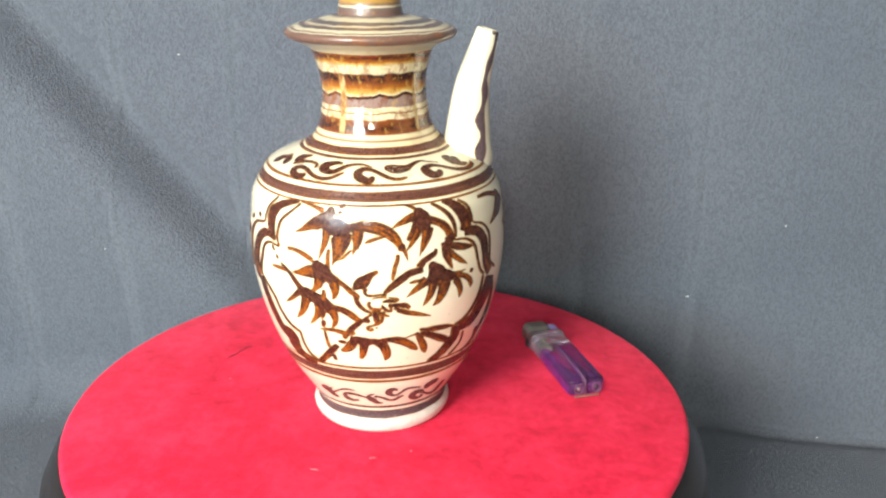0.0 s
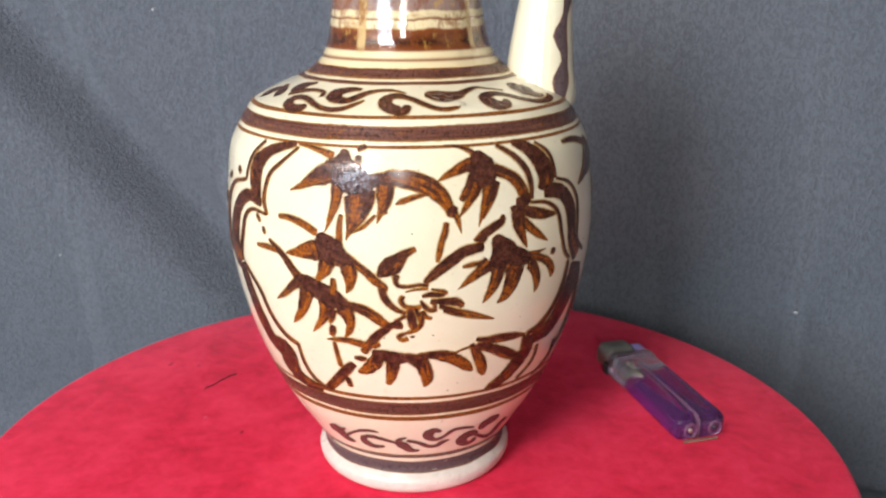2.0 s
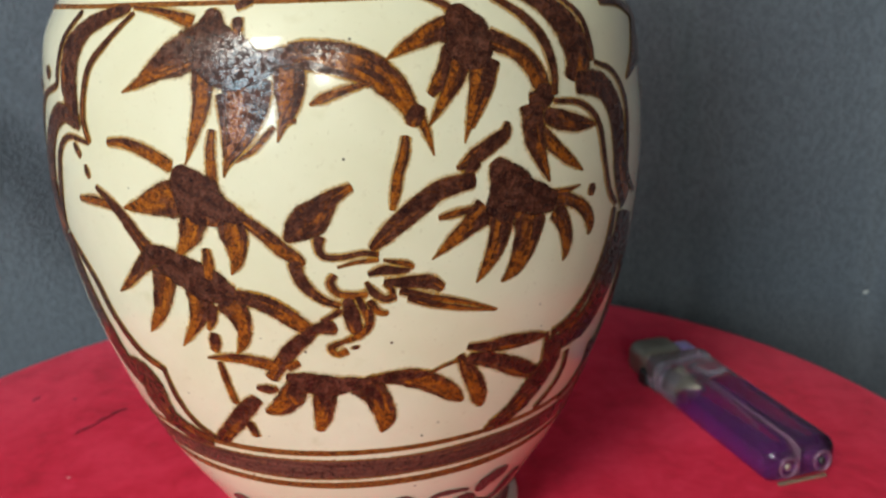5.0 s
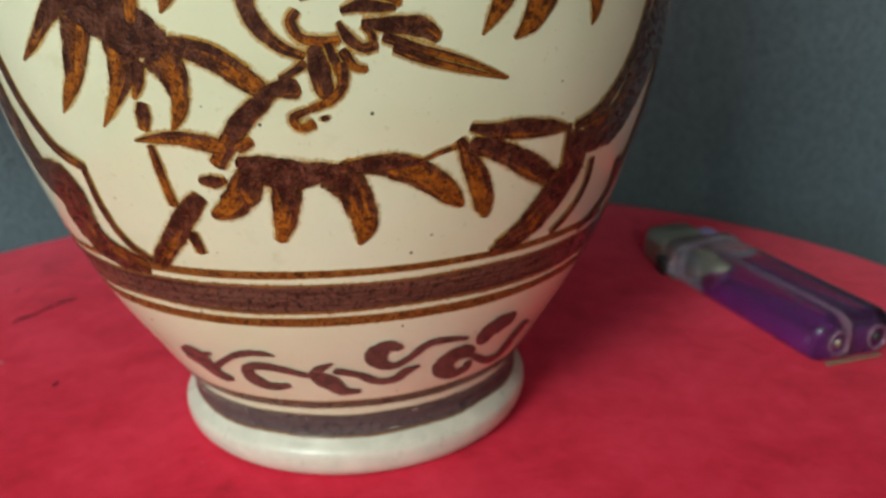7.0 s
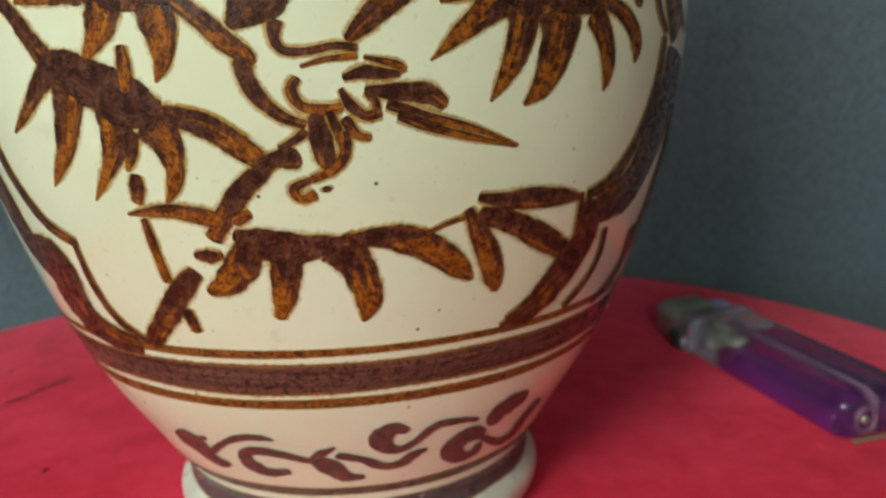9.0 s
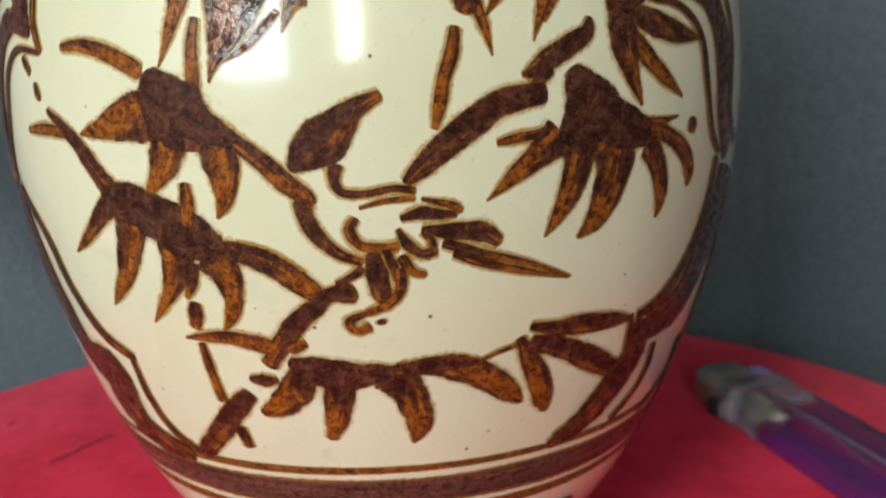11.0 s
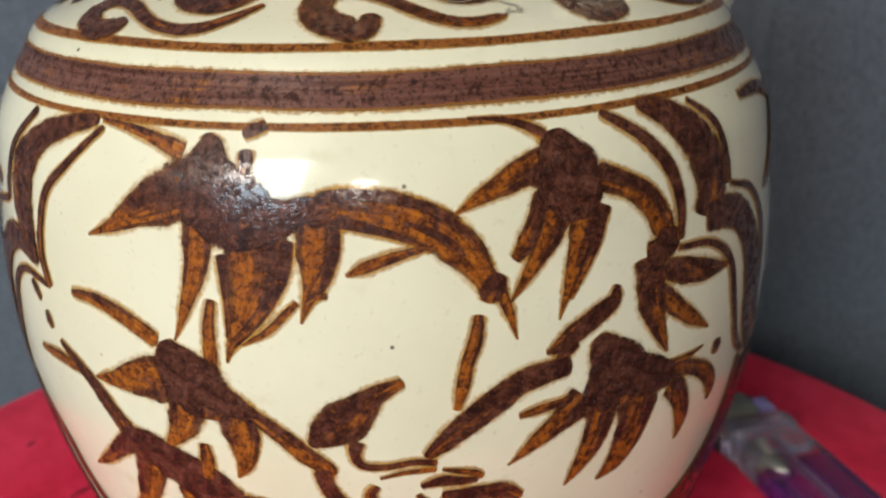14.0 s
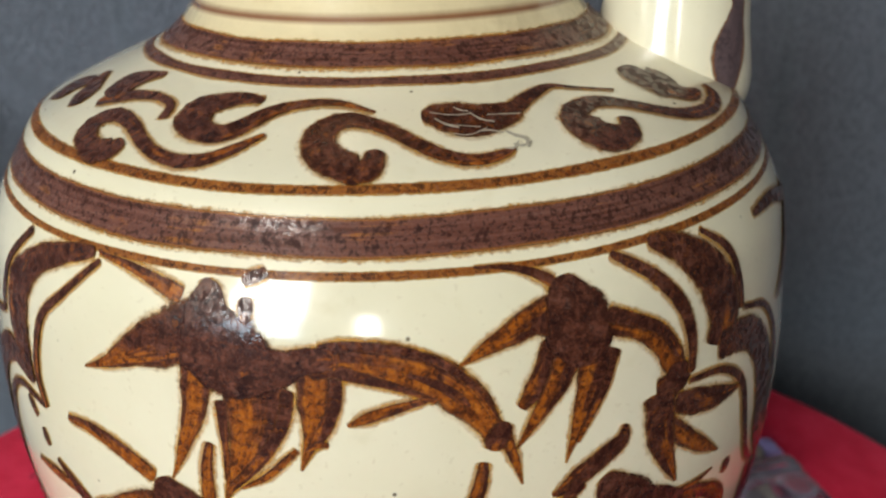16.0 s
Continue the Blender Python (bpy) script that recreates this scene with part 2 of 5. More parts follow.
def velvet():
    """Crushed red velvet: blotches where the pile lies another way."""
    mat, tree, bsdf = material("red_velvet", 0.9)
    at = coords(tree)
    lay = noise_tex(tree, coords(tree, "Object", (1, 0.8, 1)), 34, 7, 0.68, 0.3)
    small = noise_tex(tree, at, 130, 5, 0.65, 0.4)
    nap = maths(tree, "ADD", maths(tree, "MULTIPLY", lay, 0.62), maths(tree, "MULTIPLY", small, 0.38))
    colour = ramp(tree, nap, (0.35, (0.52, 0.007, 0.032)), (0.47, (0.69, 0.013, 0.052)), (0.60, (0.79, 0.028, 0.080)))
    lint = between(tree, noise_tex(tree, at, 700, 2), 0.74, 0.8)
    colour = mix(tree, maths(tree, "MULTIPLY", lint, 0.35), colour, (0.8, 0.35, 0.38))
    tree.links.new(colour, bsdf.inputs["Base Color"])
    bsdf.inputs["Sheen Weight"].default_value, bsdf.inputs["Sheen Roughness"].default_value = 0.24, 0.4
    bsdf.inputs["Sheen Tint"].default_value = (1.0, 0.30, 0.42, 1)
    bsdf.inputs["Specular IOR Level"].default_value = 0.15
    fuzz = maths(tree, "ADD", noise_tex(tree, at, 2400, 2), maths(tree, "MULTIPLY", nap, 1.5))
    bump(tree, bsdf, fuzz, 0.35, 0.0007)
    return mat


def cloth():
    """Grey suede-like upholstery cloth with a pebbled grain."""
    mat, tree, bsdf = material("grey_suede", 0.85)
    at = coords(tree)
    grain = noise_tex(tree, coords(tree, "Object", (1, 1, 0.55)), 700, 2, 0.5, 1.0)
    broad = noise_tex(tree, at, 5, 3)
    colour = ramp(tree, broad, (0.3, (0.100, 0.117, 0.147)), (0.7, (0.122, 0.137, 0.163)))
    colour = mix(tree, maths(tree, "MULTIPLY", between(tree, grain, 0.58, 0.40), 0.5), colour, (0.060, 0.067, 0.079))
    tree.links.new(colour, bsdf.inputs["Base Color"])
    bsdf.inputs["Sheen Weight"].default_value, bsdf.inputs["Sheen Roughness"].default_value = 0.06, 0.5
    bsdf.inputs["Specular IOR Level"].default_value = 0.25
    bump(tree, bsdf, grain, 1.0, 0.0016)
    return mat


def lacquer():
    mat, tree, bsdf = material("black_lacquered_wood", 0.22)
    at = coords(tree, "Object", (1, 1, 9))
    tree.links.new(ramp(tree, noise_tex(tree, at, 22, 5), (0.3, (0.010, 0.007, 0.006)), (0.7, (0.026, 0.016, 0.013))), bsdf.inputs["Base Color"])
    bump(tree, bsdf, noise_tex(tree, at, 60, 4), 0.1, 0.001)
    return mat


def plaster(name, tone):
    mat, tree, bsdf = material(name, 0.8)
    at = coords(tree)
    tree.links.new(ramp(tree, noise_tex(tree, at, 3, 5), (0.3, tuple(0.93 * c for c in tone)), (0.7, tone)), bsdf.inputs["Base Color"])
    bump(tree, bsdf, noise_tex(tree, at, 90, 4), 0.1, 0.002)
    return mat


def clear_plastic(name, colour, rough=0.06, clear=0.92):
    mat, tree, bsdf = material(name, rough)
    at = coords(tree)
    bsdf.inputs["Transmission Weight"].default_value, bsdf.inputs["IOR"].default_value = clear, 1.45
    tree.links.new(ramp(tree, noise_tex(tree, at, 120, 3), (0.3, colour), (0.7, tuple(min(1, 1.15 * c) for c in colour))), bsdf.inputs["Base Color"])
    bump(tree, bsdf, noise_tex(tree, at, 300, 2), 0.06, 0.0005)
    return mat


def plain(name, colour, rough=0.5, metal=0.0):
    mat, tree, bsdf = material(name, rough, metal)
    at = coords(tree)
    tree.links.new(ramp(tree, noise_tex(tree, at, 180, 5), (0.3, tuple(0.8 * c for c in colour)), (0.7, colour)), bsdf.inputs["Base Color"])
    tree.links.new(maths(tree, "ADD", maths(tree, "MULTIPLY", noise_tex(tree, at, 400, 3), 0.2), max(0.0, rough - 0.1)), bsdf.inputs["Roughness"])
    return mat


CREAM, TREACLE, FRINGE, RING_FRINGE = glaze(), neck_glaze(), gold_fringe("gold_fringe", 0.62), gold_fringe("gold_ring_fringe", 0.80)
DARK, AMBER, CORE = iron_paint("iron_brown", -0.03), iron_paint("iron_amber", 0.115), iron_paint("dry_iron_brown", -0.16, dry=True)
STEM, STEM_AMBER = iron_paint("iron_brown_line", -0.09), iron_paint("iron_amber_line", 0.10)
MAUVE = iron_paint("mauve_brown_line", -0.16, False, 0.65)
RING, RING_AMBER, RING_GREY = iron_paint("iron_brown_ring", -0.12, True), iron_paint("iron_amber_ring", 0.13, True), iron_paint("grey_brown_ring", -0.2, True, 0.8)
LIP = plain("dark_lip_glaze", (0.10, 0.07, 0.06), 0.35)
FOOT, WORN_GLINT = plain("pale_foot_glaze", (0.68, 0.61, 0.54), 0.3), plain("worn_glint_glaze", (0.42, 0.37, 0.29), 0.35)
VELVET, SUEDE, LACQUER = velvet(), cloth(), lacquer()
WALL, CEILING = plaster("wall_paint", (0.42, 0.40, 0.36)), plaster("ceiling_paint", (0.40, 0.39, 0.37))


# ---- building helpers ----
def part(name, bm, mat, parent=None, label="", smooth=True):
    mesh = bpy.data.meshes.new(name)
    if smooth:
        for face in bm.faces:
            face.smooth = True
    bm.to_mesh(mesh)
    bm.free()
    mesh.materials.append(mat)
    ob = new(name, mesh)
    ob.parent = parent
    return tagged(ob, label)


def lathe(profile, steps=128, close=False):
    """A surface turned round z from (radius, height) pairs."""
    bm = bmesh.new()
    rings = [[bm.verts.new((r * math.sin(2 * math.pi * k / steps), -r * math.cos(2 * math.pi * k / steps), z)) for k in range(steps)] for r, z in profile]
    for a, b in zip(rings, rings[1:]):
        for k in range(steps):
            bm.faces.new((a[k], a[(k + 1) % steps], b[(k + 1) % steps], b[k]))
    if close:
        bm.faces.new(rings[0][::-1])
        bm.faces.new(rings[-1])
    bm.normal_update()
    return bm


def block(x0, x1, y0, y1, z0, z1, bevel=0.0, segments=3):
    bm = bmesh.new()
    bmesh.ops.create_cube(bm, size=1)
    bmesh.ops.transform(bm, matrix=Matrix.Translation(((x0 + x1) / 2, (y0 + y1) / 2, (z0 + z1) / 2)) @ Matrix.Diagonal((x1 - x0, y1 - y0, z1 - z0, 1)), verts=bm.verts)
    if bevel:
        bmesh.ops.bevel(bm, geom=bm.edges[:], offset=bevel, segments=segments, affect="EDGES", profile=0.5)
    return bm


def spline(points, count):
    """A smooth line of count points through the given ones."""
    pts = [Vector(p) for p in points]
    if len(pts) == 2:
        return [pts[0].lerp(pts[1], k / (count - 1)) for k in range(count)]
    ends = [pts[0] * 2 - pts[1]] + pts + [pts[-1] * 2 - pts[-2]]
    out = []
    for k in range(count):
        at = k / (count - 1) * (len(pts) - 1)
        n = min(int(at), len(pts) - 2)
        s, (a, b, c, d) = at - n, ends[n : n + 4]
        out.append(0.5 * (2 * b + (c - a) * s + (2 * a - 5 * b + 4 * c - d) * s * s + (3 * b - a - 3 * c + d) * s**3))
    return out


# ---- the room ----
def room():
    left, right, back, top = ROOM
    tagged(part("wall_west", block(left - 0.1, left, back, 0.6, FLOOR_Z, top), WALL), "plain painted plaster wall beside the room", "wall", kind="structure")
    tagged(part("wall_east", block(right, right + 0.1, back, 0.6, FLOOR_Z, top), WALL), "plain painted plaster wall beside the room", "wall", kind="structure")
    tagged(part("ceiling", block(left - 0.1, right + 0.1, back - 0.1, 0.6, top, top + 0.1), CEILING), "plain grey-white plaster ceiling", "ceiling", kind="structure")
    xs = sorted({left - 0.1, right + 0.1, *(x for w in OPENINGS for x in w[:2])})
    wall = bmesh.new()
    for x0, x1 in zip(xs, xs[1:]):
        hole = next((w for w in OPENINGS if w[0] <= x0 and x1 <= w[1]), None)
        for z0, z1 in ((FLOOR_Z, hole[2]), (hole[3], top)) if hole else ((FLOOR_Z, top),):
            piece = block(x0, x1, back - 0.1, back, z0, z1)
            mesh = bpy.data.meshes.new("piece")
            piece.to_mesh(mesh)
            piece.free()
            wall.from_mesh(mesh)
            bpy.data.meshes.remove(mesh)
    tagged(part("wall_south", wall, WALL, smooth=False), "plain painted wall with a window and an added opening for the torch lamp", "wall", kind="structure")


room()


def hang(x, z):
    y = 0.203 - 0.45 * max(0.0, -x - 0.08) ** 2 + 0.03 * max(0.0, z - 0.05)
    along, off = (x + 0.235) * 0.65 - (z - 0.094) * 0.76, (x + 0.235) * 0.76 + (z - 0.094) * 0.65
    near = 1 / (1 + math.exp(off / 0.007))
    valley = math.exp(-(((off - 0.018) / 0.014) ** 2))
    y += -0.026 * near * math.exp(-((min(0.0, off) / 0.09) ** 2)) + 0.014 * valley
    y += 0.006 * noise.noise((x * 3.1, z * 3.0, 4.0)) + 0.002 * noise.noise((x * 9, z * 8, 1.0))
    # towards the crease the cloth comes forward a little
    low = min(1.0, max(0.0, (0.02 - z) / 0.10)) / (1 + math.exp((0.215 - x) * 70))
    return y + low * (0.188 + 0.025 * math.exp(-(max(x, 0.2) - 0.234) / 0.045) - y)


def backdrop():
    """One cloth: it hangs behind the stand, turns with a soft crease into the seat and runs on to the front."""
    bm, columns = bmesh.new(), 150
    xs = [-1.6 + 3.3 * k / columns for k in range(columns + 1)]
    xs = sorted(set(xs) | {-0.5 + 0.008 * k for k in range(130)})

    line = [("wall", 1.75 - 0.1 * k) for k in range(12)] + [("wall", 0.55 - 0.01 * k) for k in range(64)]
    sharp = lambda x: 0.004 + 0.035 * (1 / (1 + math.exp((x - 0.19) * 30)))
    rows = []
    for kind, z in line:
        rows.append([bm.verts.new((x, hang(x, z), z)) for x in xs])
    for k in range(1, 9):
        turn = k / 8 * math.pi / 2
        row = []
        for x in xs:
            r = sharp(x)
            y, z = hang(x, -0.08), FLOOR_Z
            low = -0.08 + (FLOOR_Z + r + 0.08) * min(1.0, k / 2)
            if k <= 2:
                row.append(bm.verts.new((x, y, low)))
            else:
                turn = (k - 2) / 6 * math.pi / 2
                row.append(bm.verts.new((x, y - r * (1 - math.cos(turn)), z + r * (1 - math.sin(turn)) - (0.006 / (1 + math.exp((0.25 - x) * 60)) if k == 8 else 0))))
        rows.append(row)
    for k in range(1, 44):
        gap = 0.008 * k if k < 30 else 0.24 + 0.2 * (k - 30)
        rows.append([bm.verts.new((x, max(-2.1, hang(x, -0.08) - sharp(x) - gap), FLOOR_Z + (0.0025 * noise.noise((x * 6, gap * 6, 9.0)) if gap > 0.01 else 0))) for x in xs])
    for a, b in zip(rows, rows[1:]):
        for k in range(len(xs) - 1):
            bm.faces.new((a[k], b[k], b[k + 1], a[k + 1]))
    tagged(part("backdrop_cloth", bm, SUEDE), "grey suede-like cloth hanging in a soft diagonal fold behind the stand", "backdrop", kind="structure")


backdrop()


# ---- the round stand ----
STAND_R = 0.1756


def stand():
    base = tagged(new("round_stand"), "low round black lacquered stand with a crushed red velvet top", "stand")
    base.location = (-0.0020, 0.0062, FLOOR_Z)
    h = -FLOOR_Z
    body = [(0.160, 0.0), (0.168, 0.002), (0.170, 0.008), (0.166, 0.014), (0.158, 0.022), (0.156, 0.034), (0.160, 0.046), (0.172, 0.058), (0.183, 0.068), (0.1885, 0.078), (0.1895, 0.086),
            (0.1880, 0.095), (0.1840, 0.103), (0.1785, h - 0.010), (0.1755, h - 0.007), (0.1730, h - 0.006), (0.02, h - 0.006)]
    part("wooden_body", lathe(body, 160, True), LACQUER, base, "black lacquered turned wood")
    pad = [(0.02, h - 0.006), (STAND_R - 0.001, h - 0.006), (STAND_R, h - 0.004), (STAND_R - 0.0002, h - 0.002), (STAND_R - 0.0012, h - 0.0006), (STAND_R - 0.003, h), (0.1, h), (0.04, h), (0.002, h)]
    part("velvet_top", lathe(pad, 160, True), VELVET, base, "crushed red velvet covering")
    return base


stand()


# ---- the ewer ----
# height, radius of the body in metres
SECTION = [(0, 0.0359), (0.0015, 0.0373), (0.004, 0.0383), (0.0065, 0.0381), (0.0085, 0.0363), (0.011, 0.0358), (0.0133, 0.0366), (0.0155, 0.0379), (0.0183, 0.0398), (0.0249, 0.0439), (0.0332, 0.049), (0.0456, 0.055), (0.0581, 0.0598), (0.0747, 0.0645), (0.0913, 0.0672), (0.1079, 0.0677), (0.1187, 0.0667), (0.1255, 0.0659), (0.1305, 0.0648), (0.1345, 0.0629), (0.1394, 0.0598), (0.1444, 0.0562), (0.1494, 0.0462), (0.153, 0.0375), (0.1555, 0.0341), (0.1595, 0.0309), (0.1638, 0.0289), (0.172, 0.0274), (0.1814, 0.0267), (0.1919, 0.0281), (0.1974, 0.0297), (0.2008, 0.0312)]
_z, _r = (np.array(column) for column in zip(*SECTION))
_slope = np.gradient(_r, _z)


def radius(z):
    n = int(np.clip(np.searchsorted(_z, z) - 1, 0, len(_z) - 2))
    h = _z[n + 1] - _z[n]
    s = (z - _z[n]) / h
    return float((2 * s**3 - 3 * s * s + 1) * _r[n] + (s**3 - 2 * s * s + s) * h * _slope[n] + (3 * s * s - 2 * s**3) * _r[n + 1] + (s**3 - s * s) * h * _slope[n + 1])


def on_body(angle, z, lift=0.0):
    """The point of the body's surface at an angle (0 towards the front, growing to the right) and a height."""
    r, tilt = radius(z), (radius(z + 5e-4) - radius(z - 5e-4)) / 1e-3
    n = Vector((1, -tilt)).normalized() * lift
    return Vector(((r + n.x) * math.sin(angle), -(r + n.x) * math.cos(angle), z + n.y))


ewer = tagged(new("ewer"), "cream glazed stoneware ewer painted with brown bamboo sprays and bands", "ewer")


def leaning(bm):
    """The neck leans a little to one side."""
    for vert in bm.verts:
        vert.co.x -= 0.028 * max(0.0, vert.co.z - 0.1555)
    return bm


def ewer_body():
    foot = [(0.028, 0.0015), (0.031, 0.0), (0.0340, 0.0)] + [(radius(z), z) for z in np.linspace(0.0005, 0.0088, 14)]
    part("foot_ring", lathe(foot, 128, True), FOOT, ewer, "pale unpainted foot ring")
    part("body", lathe([(radius(z), z) for z in np.linspace(0.0088, 0.1555, 150)], 192), CREAM, ewer)
    part("neck", leaning(lathe([(radius(z), z) for z in np.linspace(0.1555, 0.2008, 60)], 128)), TREACLE, ewer, "neck in runny treacle-brown glaze bands")
    flange = [(0.0311, 0.2008), (0.0325, 0.2023), (0.0358, 0.2040), (0.0406, 0.2058), (0.0425, 0.2070), (0.0431, 0.2082), (0.0429, 0.2094), (0.0415, 0.2106), (0.0376, 0.2120),
              (0.0325, 0.2134), (0.0264, 0.2148), (0.0203, 0.2161), (0.0171, 0.2170)]
    part("mouth_flange", leaning(lathe(flange, 128)), FLANGE, ewer, "spreading mouth flange with brown rings")
    top = [(0.0168, 0.2166), (0.0162, 0.2174), (0.0160, 0.2190), (0.0158, 0.2209), (0.0154, 0.2219), (0.0153, 0.2234), (0.0158, 0.2264), (0.0168, 0.2294), (0.0172, 0.2309), (0.0168, 0.2319),
           (0.0158, 0.2312), (0.0145, 0.2284), (0.0140, 0.2194)]
    part("mouth", leaning(lathe(top, 96)), FLANGE, ewer, "narrow upright mouth in brown and ochre glaze")


def flange_glaze():
    mat, tree, bsdf = material("ringed_glaze", 0.3)
    at = coords(tree)
    split = tree.nodes.new("ShaderNodeSeparateXYZ")
    tree.links.new(at, split.inputs[0])
    wobble = maths(tree, "MULTIPLY", maths(tree, "SUBTRACT", noise_tex(tree, at, 130, 4), 0.5), 0.0011)
    fac = maths(tree, "DIVIDE", maths(tree, "SUBTRACT", maths(tree, "ADD", split.outputs[2], wobble), 0.1999), 0.0315)
    cream, brown, dark, ochre = (0.60, 0.53, 0.37), (0.150, 0.080, 0.058), (0.125, 0.092, 0.084), (0.42, 0.24, 0.06)
    stops = [(0.1999, (0.55, 0.42, 0.20)), (0.2024, cream), (0.2056, cream), (0.2061, brown), (0.2103, brown), (0.2105, dark), (0.21065, cream), (0.2109, cream), (0.2110, brown), (0.2113, brown),
             (0.2115, cream), (0.2123, cream), (0.2124, dark), (0.2133, brown), (0.2135, cream), (0.2138, cream), (0.2140, dark), (0.2149, dark), (0.2151, cream), (0.2160, cream), (0.2168, dark),
             (0.2180, brown), (0.2206, dark), (0.2212, cream), (0.2222, brown), (0.2239, ochre), (0.2294, ochre)]
    colour = ramp(tree, fac, *[((z - 0.1999) / 0.0315, c) for z, c in stops])
    colour = mix(tree, between(tree, noise_tex(tree, at, 420, 4), 0.55, 0.8), colour, mix(tree, 0.5, colour, ochre))
    rust = maths(tree, "MULTIPLY", between(tree, noise_tex(tree, at, 55, 3), 0.54, 0.68), maths(tree, "MULTIPLY", between(tree, split.outputs[2], 0.2058, 0.2064), between(tree, split.outputs[2], 0.2110, 0.2100)))
    colour = mix(tree, maths(tree, "MULTIPLY", rust, 0.8), colour, (0.26, 0.085, 0.022))
    tree.links.new(colour, bsdf.inputs["Base Color"])
    bsdf.inputs["Coat Weight"].default_value, bsdf.inputs["Coat Roughness"].default_value = 0.25, 0.18
    bump(tree, bsdf, noise_tex(tree, at, 110, 3), 0.15, 0.001)
    return mat


FLANGE = flange_glaze()
ewer_body()


def spout():
    """A tapering tube on the shoulder, bowed a little and cut off at a slant."""
    around = radians(96)
    out, side = Vector((math.sin(around), -math.cos(around), 0)), Vector((math.cos(around), math.sin(around), 0))
    line = spline([(0.0440, 0.136, 0.0112), (0.0473, 0.143, 0.0134), (0.0477, 0.157, 0.0118), (0.0490, 0.177, 0.0094), (0.0513, 0.189, 0.0080), (0.0570, 0.2095, 0.0054)], 40)
    bm, steps, rings = bmesh.new(), 40, []

    def ring(at, height, r, slant):
        made = []
        for k in range(steps):
            turn = 2 * math.pi * k / steps
            point = out * (at + r * math.cos(turn)) + side * (r * 1.0 * math.sin(turn))
            made.append(bm.verts.new((point.x, point.y, height - slant * math.cos(turn) * r)))
        return made

    for n, (at, height, r) in enumerate(line):
        rings.append(ring(at, height, r, 0.3 * n / 39))
    at, height, r = line[-1]
    for wall, drop in ((0.82, -0.0004), (0.62, 0.0002), (0.55, 0.003), (0.5, 0.012)):
        rings.append(ring(at - 0.18 * drop, height - drop, r * wall, 0.3))
    for a, b in zip(rings, rings[1:]):
        for k in range(steps):
            bm.faces.new((a[k], a[(k + 1) % steps], b[(k + 1) % steps], b[k]))
    tube = part("spout", bm, CREAM, ewer, "slender cream spout cut off at a slant")
    lip = bmesh.new()
    rim = []
    at, height, r = line[-1]
    for grow, rise in ((1.01, -0.0012), (1.03, -0.0002), (0.95, 0.0005), (0.80, 0.0003)):
        row = []
        for k in range(24):
            turn = radians(-70 + 140 * k / 23)
            point = out * (at + grow * r * math.cos(turn)) + side * (grow * r * math.sin(turn))
            row.append(lip.verts.new((point.x, point.y, height + rise - 0.3 * math.cos(turn) * r)))
        rim.append(row)
    for a, b in zip(rim, rim[1:]):
        for k in range(23):
            lip.faces.new((a[k], a[k + 1], b[k + 1], b[k]))
    part("spout_lip", lip, LIP, tube, "dark worn glaze on the lip")
    # a wavering dark line of glaze down its outer side
    bm = bmesh.new()
    uv = bm.loops.layers.uv.new("UVMap")
    lines = []
    for n, (at, height, r) in enumerate(line[9:], 9):
        s = (n - 9) / 30
        mid = radians(np.interp(height, (0.146, 0.1505, 0.159, 0.1665, 0.179, 0.188, 0.200, 0.209), (-62, -60, -50, -62, -42, -54, -40, -34)))
        half = 0.22 + 0.08 * math.sin(height * 420 + 1.0)
        row = []
        for k in range(7):
            turn = mid + half * (k / 3 - 1)
            point = out * (at + (r + 0.0002) * math.cos(turn)) + side * ((r + 0.0002) * math.sin(turn))
            row.append((bm.verts.new((point.x, point.y, height - 0.3 * n / 39 * math.cos(turn) * r)), (s, k / 6)))
        lines.append(row)
    for a, b in zip(lines, lines[1:]):
        for k in range(6):
            corners = (a[k], a[k + 1], b[k + 1], b[k])
            face = bm.faces.new([c[0] for c in corners])
            for loop, c in zip(face.loops, corners):
                loop[uv].uv = c[1]
    part("painted_line", bm, RING_GREY, tube, "wavering dark line of glaze on the spout")


spout()

LAYER = [0.00010]  # each stroke lies a hair above the one before


_heights = np.linspace(0.0, 0.2008, 800)
_along = np.concatenate([[0.0], np.cumsum(np.hypot(np.diff(_heights), np.diff([radius(z) for z in _heights])))])


